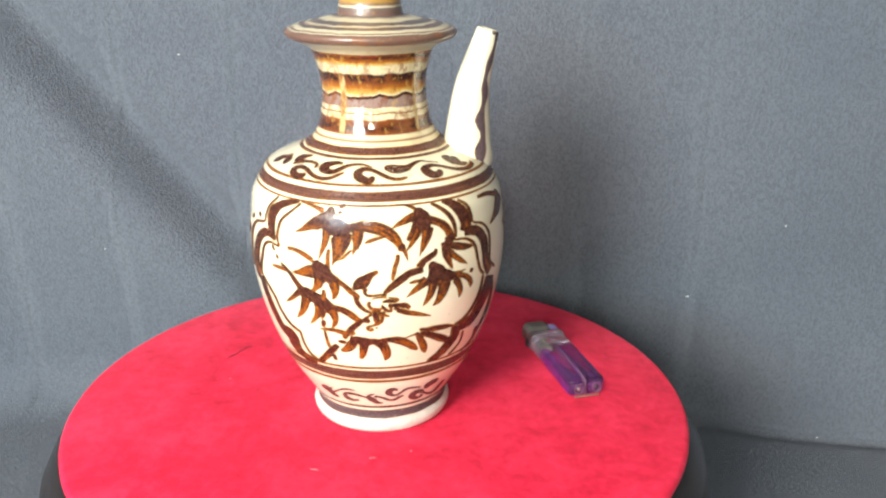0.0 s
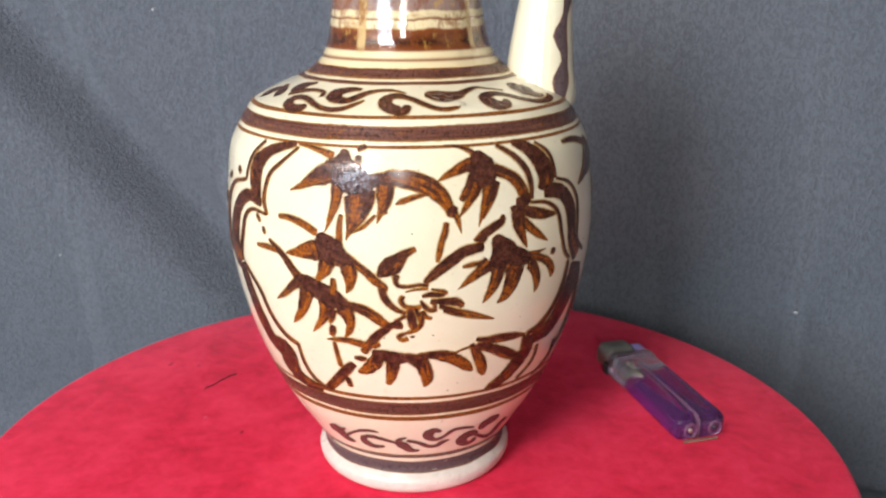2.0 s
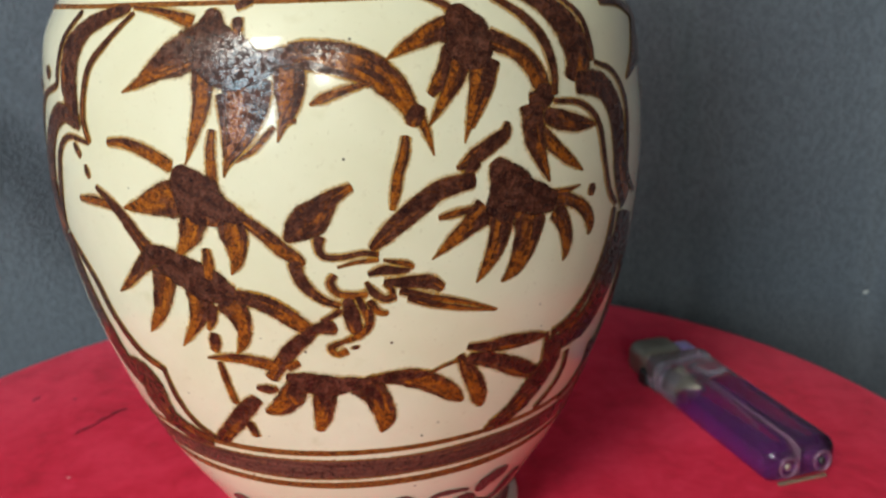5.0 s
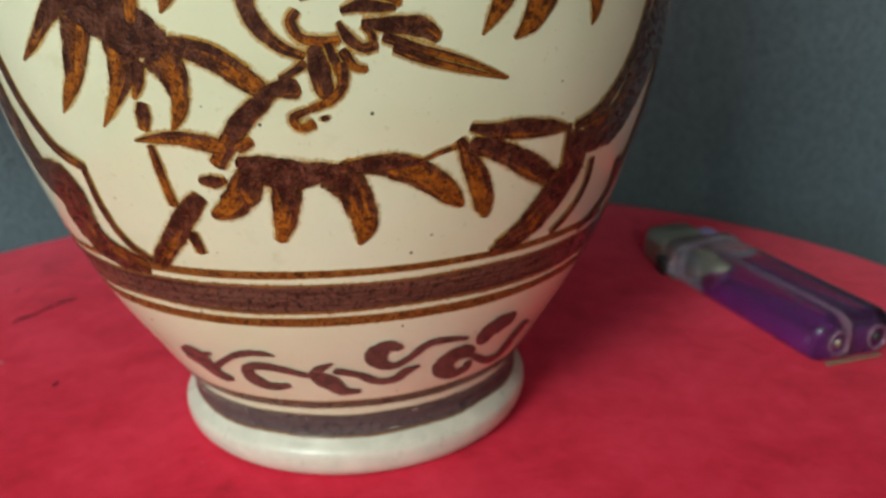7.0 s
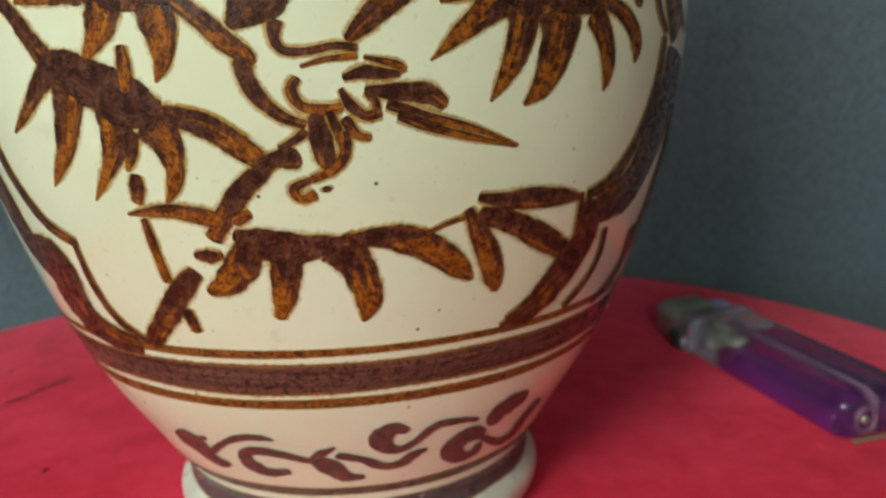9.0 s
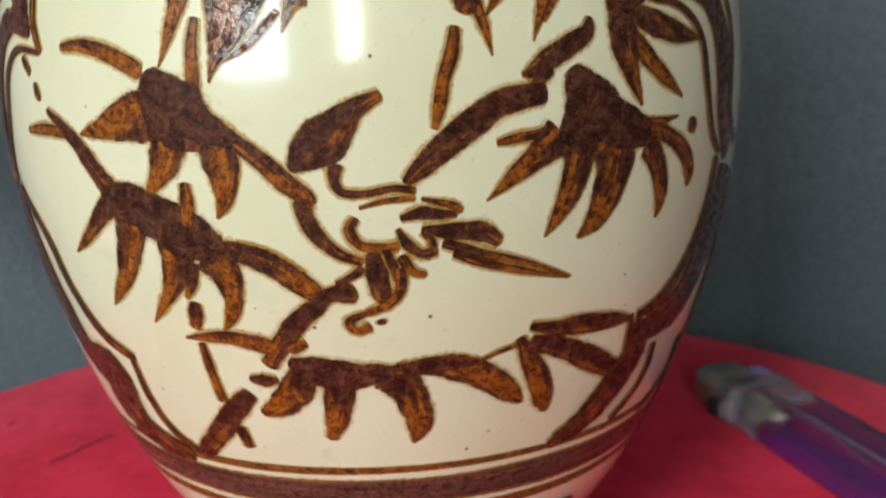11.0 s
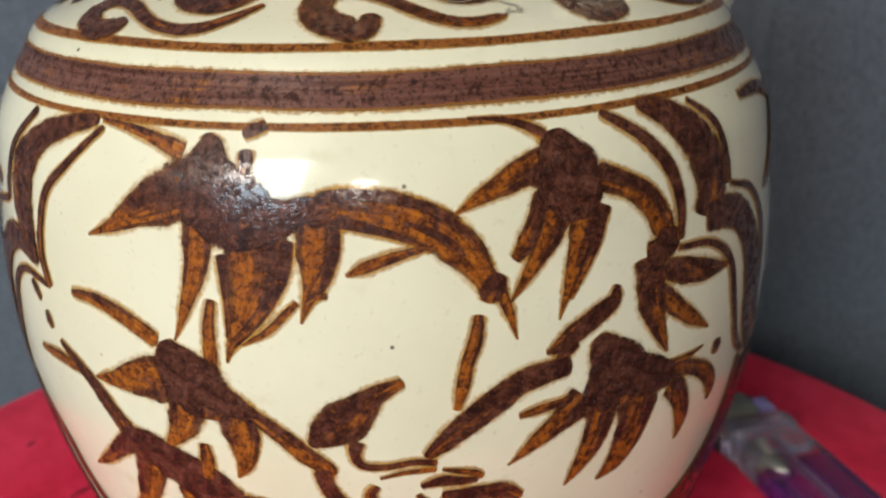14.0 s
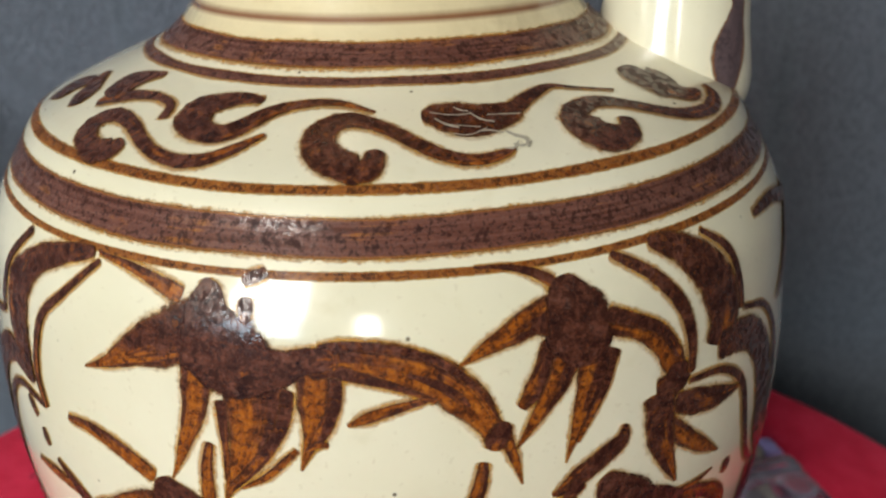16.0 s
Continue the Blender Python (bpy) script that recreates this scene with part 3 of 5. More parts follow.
def brush(name, points, mat, count, sway):
    """One brush stroke laid on the body: points in degrees, millimetres of height and millimetres of width."""
    LAYER[0] += 0.0000012
    mid = radius(points[len(points) // 2][1] / 1000)
    fine = spline([(radians(a) * mid, float(np.interp(z / 1000, _heights, _along))) for a, z, _ in points], 120)
    widths = np.interp(np.linspace(0, len(points) - 1, 120), range(len(points)), [p[2] / 2000 for p in points])
    widths = np.convolve(np.pad(widths, 7, mode="edge"), np.ones(15) / 15, mode="valid").tolist()
    length = sum((b - a).length for a, b in zip(fine, fine[1:]))
    start, tip = max(min(0.6 * widths[0], 0.0006), 1e-5), max(min(0.6 * widths[-1], 0.0006), 1e-5)
    bm = bmesh.new()
    uv = bm.loops.layers.uv.new("UVMap")
    rows, seed, stain = [], random.random() * 50, []

    def laid(p, across, lift):
        z = float(np.interp(p.y + across.y, _along, _heights))
        return bm.verts.new(on_body(p.x / mid + across.x / radius(z), min(max(z, 0.0095), 0.1995), lift))

    for n in range(count):
        s = 0.5 - 0.5 * math.cos(math.pi * n / (count - 1))
        at = s * 119
        k = min(int(at), 118)
        p = fine[k].lerp(fine[k + 1], at - k)
        ahead = fine[min(k + 2, 119)] - fine[max(k - 2, 0)]
        normal = Vector((-ahead.y, ahead.x * radius(float(np.interp(p.y, _along, _heights))) / mid)).normalized()
        w = widths[k] + (widths[k + 1] - widths[k]) * (at - k)
        w *= math.sqrt(max(0.0, 1 - max(0.0, 1 - s * length / start) ** 2))
        w *= math.sqrt(max(0.0, 1 - max(0.0, 1 - (1 - s) * length / tip) ** 2))
        w *= 1 + sway * noise.noise((s * 5, seed, 0))
        row = []
        for k in range(7):
            v = k / 3 - 1
            rag = 1 + sway * 0.9 * noise.noise((s * length * 420, seed + 7, v * 2))
            row.append((laid(p, normal * (v * w * rag), LAYER[0]), (s, k / 6)))
        rows.append(row)
        wide = w + min(0.00068, 0.0001 + 0.9 * w)
        stain.append([(laid(p, normal * ((k / 3 - 1) * wide), 0.00004 + LAYER[0] * 0.12), (s, k / 6)) for k in range(7)])
    bands = list(zip(rows, rows[1:])) + (list(zip(stain, stain[1:])) if name != "scratch" and mat is not MAUVE else [])
    for n, (a, b) in enumerate(bands):
        for k in range(6):
            corners = (a[k], b[k], b[k + 1], a[k + 1])
            face = bm.faces.new([c[0] for c in corners])
            face.material_index = 1 if n >= len(rows) - 1 else 0
            for loop, c in zip(face.loops, corners):
                loop[uv].uv = c[1]
    bm.normal_update()
    if sum(f.normal.dot(f.calc_center_median() * Vector((1, 1, 0))) for f in bm.faces) < 0:
        bmesh.ops.reverse_faces(bm, faces=bm.faces)
    centre = sum((v.co for v in bm.verts), Vector()) / len(bm.verts)
    bmesh.ops.translate(bm, vec=-centre, verts=bm.verts)
    made = part(name, bm, mat, ewer)
    made.location = centre
    made.data.materials.append(FRINGE)
    return made


def flow(points, mat, name):
    """A stroke whose width is given at each of its points, in millimetres."""
    return brush(name, [(a, z, w + min(0.12, 0.06 * w)) for a, z, w in points], mat, 40, 0.10)


def scratch(points):
    return brush("scratch", [(a, z, 0.5 * w) for a, z, w in points], WORN_GLINT, 14, 0.4)


def band(z0, z1, mat, name="painted_band"):
    """A ring painted right round the body between two heights in millimetres."""
    steps, rows, stain = 220, [], []
    bm = bmesh.new()
    uv = bm.loops.layers.uv.new("UVMap")
    seed = random.random() * 90
    for n in range(steps):
        turn = 2 * math.pi * n / steps
        c, s = math.cos(turn), math.sin(turn)
        waver = (z1 - z0) * 0.07 + 0.12
        low = z0 + waver * noise.noise((c * 3, s * 3, seed))
        high = z1 + waver * noise.noise((c * 3, s * 3, seed + 9))
        rows.append([bm.verts.new(on_body(turn, (low + (high - low) * k / 8) / 1000, 0.00009)) for k in range(9)])
        low, high = low - min(0.42, 0.08 + 0.14 * (z1 - z0)), high + min(0.30, 0.06 + 0.1 * (z1 - z0))
        stain.append([bm.verts.new(on_body(turn, (low + (high - low) * k / 8) / 1000, 0.00005)) for k in range(9)])
    for strip in (rows, stain) if mat is not RING_GREY else (rows,):
        for n in range(steps):
            a, b = strip[n], strip[(n + 1) % steps]
            for k in range(8):
                face = bm.faces.new((a[k], b[k], b[k + 1], a[k + 1]))
                face.material_index = 1 if strip is stain else 0
                for loop, at in zip(face.loops, ((n, k), (n + 1, k), (n + 1, k + 1), (n, k + 1))):
                    loop[uv].uv = (at[0] / 8, at[1] / 8)
    bmesh.ops.delete(bm, geom=[v for v in bm.verts if not v.link_faces], context="VERTS")
    made = part(name, bm, mat, ewer)
    made.data.materials.append(RING_FRINGE)
    return made


for low, high, tone in ((152.1, 152.85, "RING"), (153.6, 156.6, "RING"), (143.8, 144.6, "AMBER"), (137.6, 141.8, "RING"), (135.65, 136.4, "AMBER"), (48.8, 50.1, "AMBER"), (41.6, 47.7, "RING"),
                        (38.7, 40.5, "AMBER"), (16.3, 18.5, "RING"), (8.6, 14.2, "FOOT")):
    band(low, high, {"RING": RING, "AMBER": RING_AMBER, "FOOT": RING_GREY}[tone])

# upper spray
flow([(-24.9, 135.6, 0.54), (-19.8, 135, 1.07), (-15.3, 133.9, 1.85), (-12.6, 133, 2.24)], STEM_AMBER, "painted_stem")
flow([(-9.6, 129.4, 8.05), (-12.3, 128.8, 8.11), (-15.3, 127.4, 6.84), (-18.6, 125.7, 4.16), (-22, 123.4, 1.64), (-25.9, 121.5, 0.1)], DARK, "painted_leaf")
flow([(-12.6, 126.5, 0.78), (-16, 125.2, 0.94), (-19.9, 124, 0.69), (-22.4, 123.1, 0.14)], AMBER, "painted_leaf")
flow([(-10.6, 126.1, 4.42), (-10.9, 122.6, 3.98), (-11.4, 119, 3.07), (-12.6, 115.2, 1.76), (-13.6, 112, 0.74), (-14.5, 109.7, 0.1)], AMBER, "painted_leaf")
flow([(-4.5, 125.8, 8.48), (-4.5, 122.1, 8.38), (-4.7, 118.6, 7.22), (-5.5, 115.6, 5.11), (-6.7, 112.4, 2.71), (-7.8, 109.8, 0.96), (-8.4, 107.6, 0.1)], AMBER, "painted_leaf")
flow([(-1, 123.7, 1.44), (-1.5, 119.9, 1.7), (-3.1, 116.2, 1.7), (-5.4, 112.7, 1.59), (-7.5, 110.1, 0.94), (-8.4, 107.8, 0.14)], DARK, "painted_leaf")
flow([(-8.1, 121.6, 1.6), (-8, 118.2, 1.19), (-7.9, 114.6, 0.9), (-7.9, 110.9, 0.59)], DARK, "painted_leaf")
flow([(2.2, 127.4, 5.75), (2, 124.5, 5.53), (1.8, 121.8, 4.53), (1.5, 119, 2.91), (0.8, 116.2, 1.17), (0, 113.4, 0.1)], AMBER, "painted_leaf")
flow([(3.9, 126.1, 1.4), (3.6, 122.1, 1.66), (2.5, 118.9, 1.67), (1, 116.2, 0.91), (0.1, 113.8, 0.13)], DARK, "painted_leaf")
flow([(1, 126.7, 3.62), (4.4, 127.3, 4.53), (7.7, 127, 4.94), (10.9, 126.1, 5.48), (13.9, 124.6, 5.48), (16.4, 122.3, 4.93), (18, 119.9, 4.02), (19.5, 116.9, 2.62)], AMBER, "painted_leaf")
flow([(2.2, 128.3, 1.65), (5, 129, 1.29), (9.9, 128.4, 1.15), (14.3, 126.6, 1.15), (17.3, 123.4, 1.16), (19.6, 119.1, 0.91)], STEM, "painted_stem")
flow([(3.8, 126.1, 1.84), (6.5, 125.3, 1.34), (10.3, 123.9, 0.94), (13.6, 122.1, 0.66)], STEM, "painted_stem")
flow([(10.9, 125.6, 0.52), (13.7, 124.2, 1.04), (15.6, 122.6, 1.3), (16.9, 120.9, 0.78)], STEM, "painted_stem")
flow([(20.5, 116.4, 1.59), (21.4, 113.4, 1.15), (22.2, 109.8, 0.1)], AMBER, "painted_leaf")
flow([(20.5, 118.6, 1.72), (20, 117.2, 3.03), (19.3, 115.8, 2.89), (19, 115, 1.16)], STEM, "painted_stem")
flow([(-10.1, 135.2, 0.71), (-9.7, 133.9, 3.73), (-9.6, 131.9, 5.86), (-8.8, 129.5, 9.42), (-7, 127.1, 10.92), (-5.7, 124.7, 8.6)], CORE, "painted_core")
flow([(-11.6, 128.6, 6.43), (-7.2, 126.2, 9.09), (-3, 125.9, 5.67), (0.5, 127.1, 3.21), (3.8, 127.6, 2.57)], CORE, "painted_core")
flow([(-6, 135.2, 1.28), (-4.7, 135.7, 1.61), (-3.3, 136.3, 1.27)], STEM, "painted_stem")
flow([(-5.4, 133.7, 1.35), (-5.3, 132.3, 1.9), (-5.3, 130.9, 0.95)], STEM, "painted_stem")
flow([(12.8, 122.4, 0.82), (9.7, 121.5, 1.23), (6.9, 120.4, 1.49), (4.8, 119.4, 0.26)], AMBER, "painted_leaf")
flow([(-6.5, 110.2, 0.27), (-3.7, 112.2, 0.94), (-1.5, 114.7, 0.92), (-0.3, 116.1, 0.66)], STEM_AMBER, "painted_stem")
flow([(0.5, 116, 0.53), (1.8, 116.9, 0.96), (2.9, 116.9, 0.58)], STEM_AMBER, "painted_stem")
flow([(-9.7, 115.8, 0.94), (-10.2, 112.5, 1.59), (-10.3, 109.3, 1.78), (-10.3, 104.5, 1.63)], STEM_AMBER, "painted_stem")
flow([(18.2, 113.7, 1.17), (17.7, 110.3, 1.83), (16.8, 107.4, 1.55), (16.3, 104.5, 1.69), (15.6, 101, 0.67)], STEM_AMBER, "painted_stem")
# spray by the border
flow([(18.2, 136.3, 0.33), (21.6, 136, 0.66), (24.5, 135.1, 1.03), (26.7, 133.7, 1.62)], STEM, "painted_stem")
flow([(26.6, 130.3, 5.27), (24.1, 130.3, 4.1), (21.6, 129.2, 2.83), (18.9, 127.9, 1.8), (16, 126.1, 0.1)], AMBER, "painted_leaf")
flow([(26.5, 127.3, 4.56), (25.3, 124.5, 3.76), (23.7, 121.9, 2.85), (22.1, 119.9, 1.18)], DARK, "painted_leaf")
flow([(27.3, 125.2, 3.83), (26.2, 122.3, 3.09), (24.2, 119, 1.9), (22.7, 116.5, 0.92), (21.6, 114.7, 0.1)], AMBER, "painted_leaf")
flow([(31.2, 125.7, 6.49), (30.3, 122.1, 4.73), (29.3, 118.7, 3.12), (28.3, 115.7, 1.63), (27.5, 113.3, 0.65), (27, 111.4, 0.1)], AMBER, "painted_leaf")
flow([(33.1, 124.9, 1.04), (31.8, 120.6, 1.02), (30, 117.1, 1.02), (28.2, 113.9, 0.69)], DARK, "painted_leaf")
flow([(32.4, 128.4, 3.06), (36.2, 126.5, 3.16), (39.3, 123.7, 3.7), (41.1, 120.3, 3.82), (41.6, 117.9, 3.26)], STEM_AMBER, "painted_stem")
flow([(32.2, 129.3, 1.99), (36, 127.5, 1.77), (39.6, 125, 1.46), (42, 120.9, 1.31)], STEM, "painted_stem")
flow([(27.6, 134.4, 2.18), (28, 132.1, 6.4), (28.9, 129.3, 9.27), (29.2, 126.1, 8.12), (29.1, 123.6, 3.81)], CORE, "painted_core")
flow([(40.2, 119.5, 0.99), (42.3, 118.4, 3.68), (40.7, 117.2, 4.24), (38.5, 116.9, 3.81)], CORE, "painted_core")
flow([(41.3, 114.6, 2.98), (44.9, 113.2, 3.88), (48.7, 112.1, 3.23), (53.8, 111.1, 0.36)], DARK, "painted_leaf")
flow([(40.3, 111.6, 3.22), (43, 108.8, 2.99), (46.4, 105.7, 1.97), (49.8, 103, 0.23)], AMBER, "painted_leaf")
flow([(39, 116.9, 5.64), (39.1, 113.5, 5.56), (39.3, 110.2, 4.72), (40.3, 106.6, 3.09), (42, 102.3, 0.18)], DARK, "painted_leaf")
flow([(52.6, 99.9, 1.31), (52.5, 98.8, 2.26), (52.2, 97.4, 1.69)], STEM, "painted_stem")
# branch and spray
flow([(34.3, 114.4, 0.65), (33.6, 112.2, 2.42), (31, 110.6, 2.86), (28.5, 109, 2.81), (26.4, 107.6, 1.42), (25.4, 107.4, 0.38)], STEM, "painted_stem")
flow([(28.8, 108.4, 2.48), (27.6, 106.8, 1.88), (27.2, 105.8, 1.71)], STEM, "painted_stem")
flow([(28.5, 105, 2.48), (25.5, 104.6, 3.4), (22.5, 103.7, 3.6), (19.6, 101.5, 3.75), (16.7, 99, 3.48), (14.2, 96.5, 2.91), (12.2, 94.3, 0.99)], STEM, "painted_stem")
flow([(30.3, 99.6, 5.93), (27.8, 97.3, 3.94), (25.3, 95.2, 2.74), (23.3, 93.3, 1.18), (21.3, 91.4, 0.1)], AMBER, "painted_leaf")
flow([(28.8, 99.9, 0.95), (25.1, 99.4, 1.34), (22.4, 98.9, 0.7)], STEM_AMBER, "painted_stem")
flow([(32.9, 98.1, 5.97), (32.5, 94.6, 4.6), (31.5, 91.1, 3.65), (30.2, 88.4, 2.06), (28.6, 85.6, 0.1)], AMBER, "painted_leaf")
flow([(38, 97.2, 7.72), (37.7, 93.2, 6.05), (36.7, 89.6, 5.24), (35.3, 86.9, 3.28), (33.1, 84.8, 0.23)], AMBER, "painted_leaf")
flow([(43.3, 97, 4.16), (45.2, 94.1, 3.77), (46.4, 90.8, 3.3), (46.6, 88.1, 2.22), (46.1, 85.7, 0.17)], AMBER, "painted_leaf")
flow([(43, 99.2, 3.19), (47.6, 97.4, 2.35), (50.9, 94.9, 2.7), (52.6, 91.9, 2.93), (52.5, 89.4, 0.42)], AMBER, "painted_leaf")
flow([(41.4, 100.4, 0.74), (45.9, 100, 0.78), (49.2, 100.3, 0.19)], AMBER, "painted_leaf")
flow([(31.5, 108, 2), (32.7, 105.7, 6.01), (34.1, 102.6, 9.98), (34.7, 99.8, 11.21), (35.2, 96.7, 7.15)], CORE, "painted_core")
flow([(33.7, 102.5, 6.34), (38.6, 99.9, 6.53), (43.6, 98.2, 3.53)], CORE, "painted_core")
flow([(33.4, 96.4, 2.38), (32.8, 92.5, 1.61), (31.2, 89.5, 1.27)], DARK, "painted_leaf")
flow([(39.7, 96.1, 2.81), (39.1, 92.1, 1.89), (37, 88.2, 1.46)], DARK, "painted_leaf")
# sprays on the other side
flow([(-30, 112.7, 0.93), (-26, 112.8, 1.72), (-21.5, 111.6, 2.27), (-16.8, 109.1, 2.16)], STEM_AMBER, "painted_stem")
flow([(-15.7, 103.8, 7.47), (-19.6, 103.1, 6.03), (-23.4, 101.9, 3.22), (-27.5, 101, 0.16)], AMBER, "painted_leaf")
flow([(-13.9, 101.2, 7.25), (-14.8, 98.1, 5.09), (-16.2, 95.5, 2.98), (-18.3, 92.4, 0.1)], AMBER, "painted_leaf")
flow([(-8.5, 101.5, 5.06), (-8.1, 98.2, 4.99), (-7.8, 95.1, 4.04), (-8, 92.6, 2.26), (-9.1, 90.1, 0.1)], AMBER, "painted_leaf")
flow([(-7.5, 101.6, 2.28), (-3.7, 98.3, 2.39), (-1, 95.3, 2.68), (1.1, 93.3, 2.5), (1.9, 91.7, 1.53)], STEM_AMBER, "painted_stem")
flow([(0.9, 92.9, 2.55), (1.3, 90, 2.19), (2.6, 87.4, 1.96), (4.6, 85.3, 1.44), (7.2, 84, 1.1)], STEM, "painted_stem")
flow([(-16, 109.5, 1.97), (-15, 107, 7.04), (-13.1, 104, 9.99), (-11.9, 101.6, 9.8), (-12, 99, 5.43)], CORE, "painted_core")
flow([(-12, 103.7, 5.71), (-8.4, 101.8, 3.7), (-6.2, 100.4, 2.4)], CORE, "painted_core")
flow([(-6.7, 100.2, 1.44), (-6.2, 96.8, 1.09), (-7, 93.3, 0.69)], DARK, "painted_leaf")
flow([(-39.9, 101.1, 0.81), (-35.2, 101.4, 1.72), (-31, 101.1, 1.5), (-28.4, 100.5, 0.77)], STEM_AMBER, "painted_stem")
flow([(-34.1, 104.2, 0.79), (-30.6, 101.7, 1.89), (-27.8, 98.9, 2.75), (-25.7, 96, 3.16), (-23.9, 93.6, 3.75)], STEM, "painted_stem")
flow([(-22.7, 92.9, 4.06), (-26.4, 89.6, 2.81), (-29.9, 86.2, 1.72), (-33.7, 83.3, 0.18)], DARK, "painted_leaf")
flow([(-21.1, 90, 6.05), (-22.7, 85, 4.68), (-24.4, 81, 3.11), (-26.8, 77.8, 1.47), (-28.6, 75.6, 0.1)], AMBER, "painted_leaf")
flow([(-15, 87.5, 7.17), (-15.8, 83.1, 4.85), (-17.3, 79.7, 2.92), (-19.4, 76.7, 1.33), (-21.6, 73.9, 0.1)], AMBER, "painted_leaf")
flow([(-13.3, 83.9, 2.38), (-14.2, 80.7, 1.85), (-15.3, 78.3, 0.5)], DARK, "painted_leaf")
flow([(-10.5, 85.3, 7.16), (-9.1, 81.8, 4.56), (-8.8, 78.7, 2.88), (-9.7, 75.8, 1.59), (-11, 73.8, 0.16)], AMBER, "painted_leaf")
flow([(-9.3, 86.2, 2.8), (-4.9, 84.7, 3.41), (-1.7, 82.6, 3.53), (0.8, 80.3, 3.12), (2, 79.2, 1.95)], STEM_AMBER, "painted_stem")
flow([(-7.5, 86.4, 1.27), (-3.5, 85.2, 1.27), (0.3, 82.2, 1.06)], STEM, "painted_stem")
flow([(-24.2, 94, 2.07), (-20.4, 91.8, 5.83), (-16.7, 89.5, 7.47), (-13.1, 87.7, 7.73), (-9.4, 85.6, 4.64)], CORE, "painted_core")
flow([(-12.7, 95, 1.23), (-12.7, 92.4, 2), (-13.1, 88.9, 1.91)], STEM_AMBER, "painted_stem")
flow([(-14.2, 78, 1.45), (-14.6, 76, 2.46), (-15.2, 73.6, 1.36)], STEM, "painted_stem")
flow([(-39.7, 111.6, 0.84), (-38.7, 110.5, 1.31), (-37.5, 109.2, 0.94)], STEM, "painted_stem")
flow([(-36.5, 108, 0.68), (-36.1, 106.7, 1.45), (-35.6, 105.4, 0.87)], STEM, "painted_stem")
# a bird in the middle, laid in plain free leaf and stem strokes
flow([(-0.1, 96.5, 0.72), (1.8, 98.6, 5.19), (3.8, 100.3, 6.48), (5.5, 102.1, 5.02), (7, 103.8, 2.73), (8.6, 104.9, 1.88), (10.1, 105.7, 1.16)], DARK, "painted_leaf")
flow([(4.9, 97.3, 2.16), (4.6, 95.1, 1.25), (5.5, 93.5, 1.01), (7.9, 93.3, 0.92), (11, 93.8, 0.92), (13.4, 93.4, 1)], STEM, "painted_stem")
flow([(7.1, 91.4, 0.31), (9.8, 92.2, 0.62), (13.3, 92.5, 0.78)], STEM_AMBER, "painted_stem")
flow([(13.9, 92.3, 0.38), (17.3, 91.2, 1.1), (18.5, 90.3, 0.69)], STEM_AMBER, "painted_stem")
flow([(11.5, 89.8, 0.76), (13.8, 90.4, 1.75), (16.1, 90.1, 1.41), (17.9, 90, 0.67)], STEM, "painted_stem")
flow([(14.1, 88.1, 1.05), (15.1, 86, 0.91), (14.2, 84, 0.65)], STEM_AMBER, "painted_stem")
flow([(16.2, 86.3, 1.49), (20.9, 84.3, 1.25), (26.9, 82.1, 0.92), (32.8, 79.3, 0.25)], AMBER, "painted_leaf")
flow([(17.5, 84.9, 1.63), (21.7, 82.7, 1.26), (27, 80.9, 0.86), (32.5, 79.2, 0.26)], AMBER, "painted_leaf")
flow([(13.8, 88.1, 1.01), (17.4, 87.7, 2.28), (20.8, 87.3, 2.94), (23.1, 85.5, 1.41)], DARK, "painted_leaf")
flow([(6.7, 90.2, 0.9), (5.9, 88.6, 1.4), (6.8, 86.6, 1.31), (9, 85.9, 1.45), (11.4, 86.1, 1.19)], STEM_AMBER, "painted_stem")
flow([(11.2, 88.5, 0.53), (12.2, 86.4, 1.47), (13.8, 84.9, 1.26), (15.7, 85.3, 1.4)], STEM, "painted_stem")
flow([(11.4, 84.8, 1.46), (12.7, 82.5, 1.21), (14.4, 81.9, 0.76)], STEM_AMBER, "painted_stem")
flow([(9.8, 85.7, 0.98), (10.5, 83.5, 1.36), (11, 81.2, 0.91)], STEM, "painted_stem")
flow([(8.2, 85.5, 1.95), (8.7, 82.2, 3.03), (9.2, 79.2, 2.62), (10, 77.9, 1.12)], STEM, "painted_stem")
flow([(11.3, 83.1, 1.51), (11.3, 80, 1.41), (9.8, 77.9, 1.22), (7.1, 76.7, 0.89)], STEM_AMBER, "painted_stem")
flow([(7.2, 76.8, 0.78), (5.1, 75.6, 1.18), (5.9, 74.1, 1.11), (7.7, 74.8, 1.4)], STEM_AMBER, "painted_stem")
flow([(8.8, 75.8, 1.08), (9, 74.9, 1.08)], STEM, "painted_stem")
flow([(3.9, 81, 0.83), (5.6, 82, 0.99), (7.2, 83.3, 1.15)], STEM, "painted_stem")
flow([(1.6, 79.4, 1.24), (4.1, 79.7, 2.65), (5.4, 79.9, 3.32), (6.2, 80.2, 1.55)], STEM, "painted_stem")
flow([(2.8, 79.5, 1.78), (1, 77.7, 2.69), (-1.6, 75, 2.95), (-3.7, 71.9, 2.83), (-6, 68.3, 2.54)], STEM, "painted_stem")
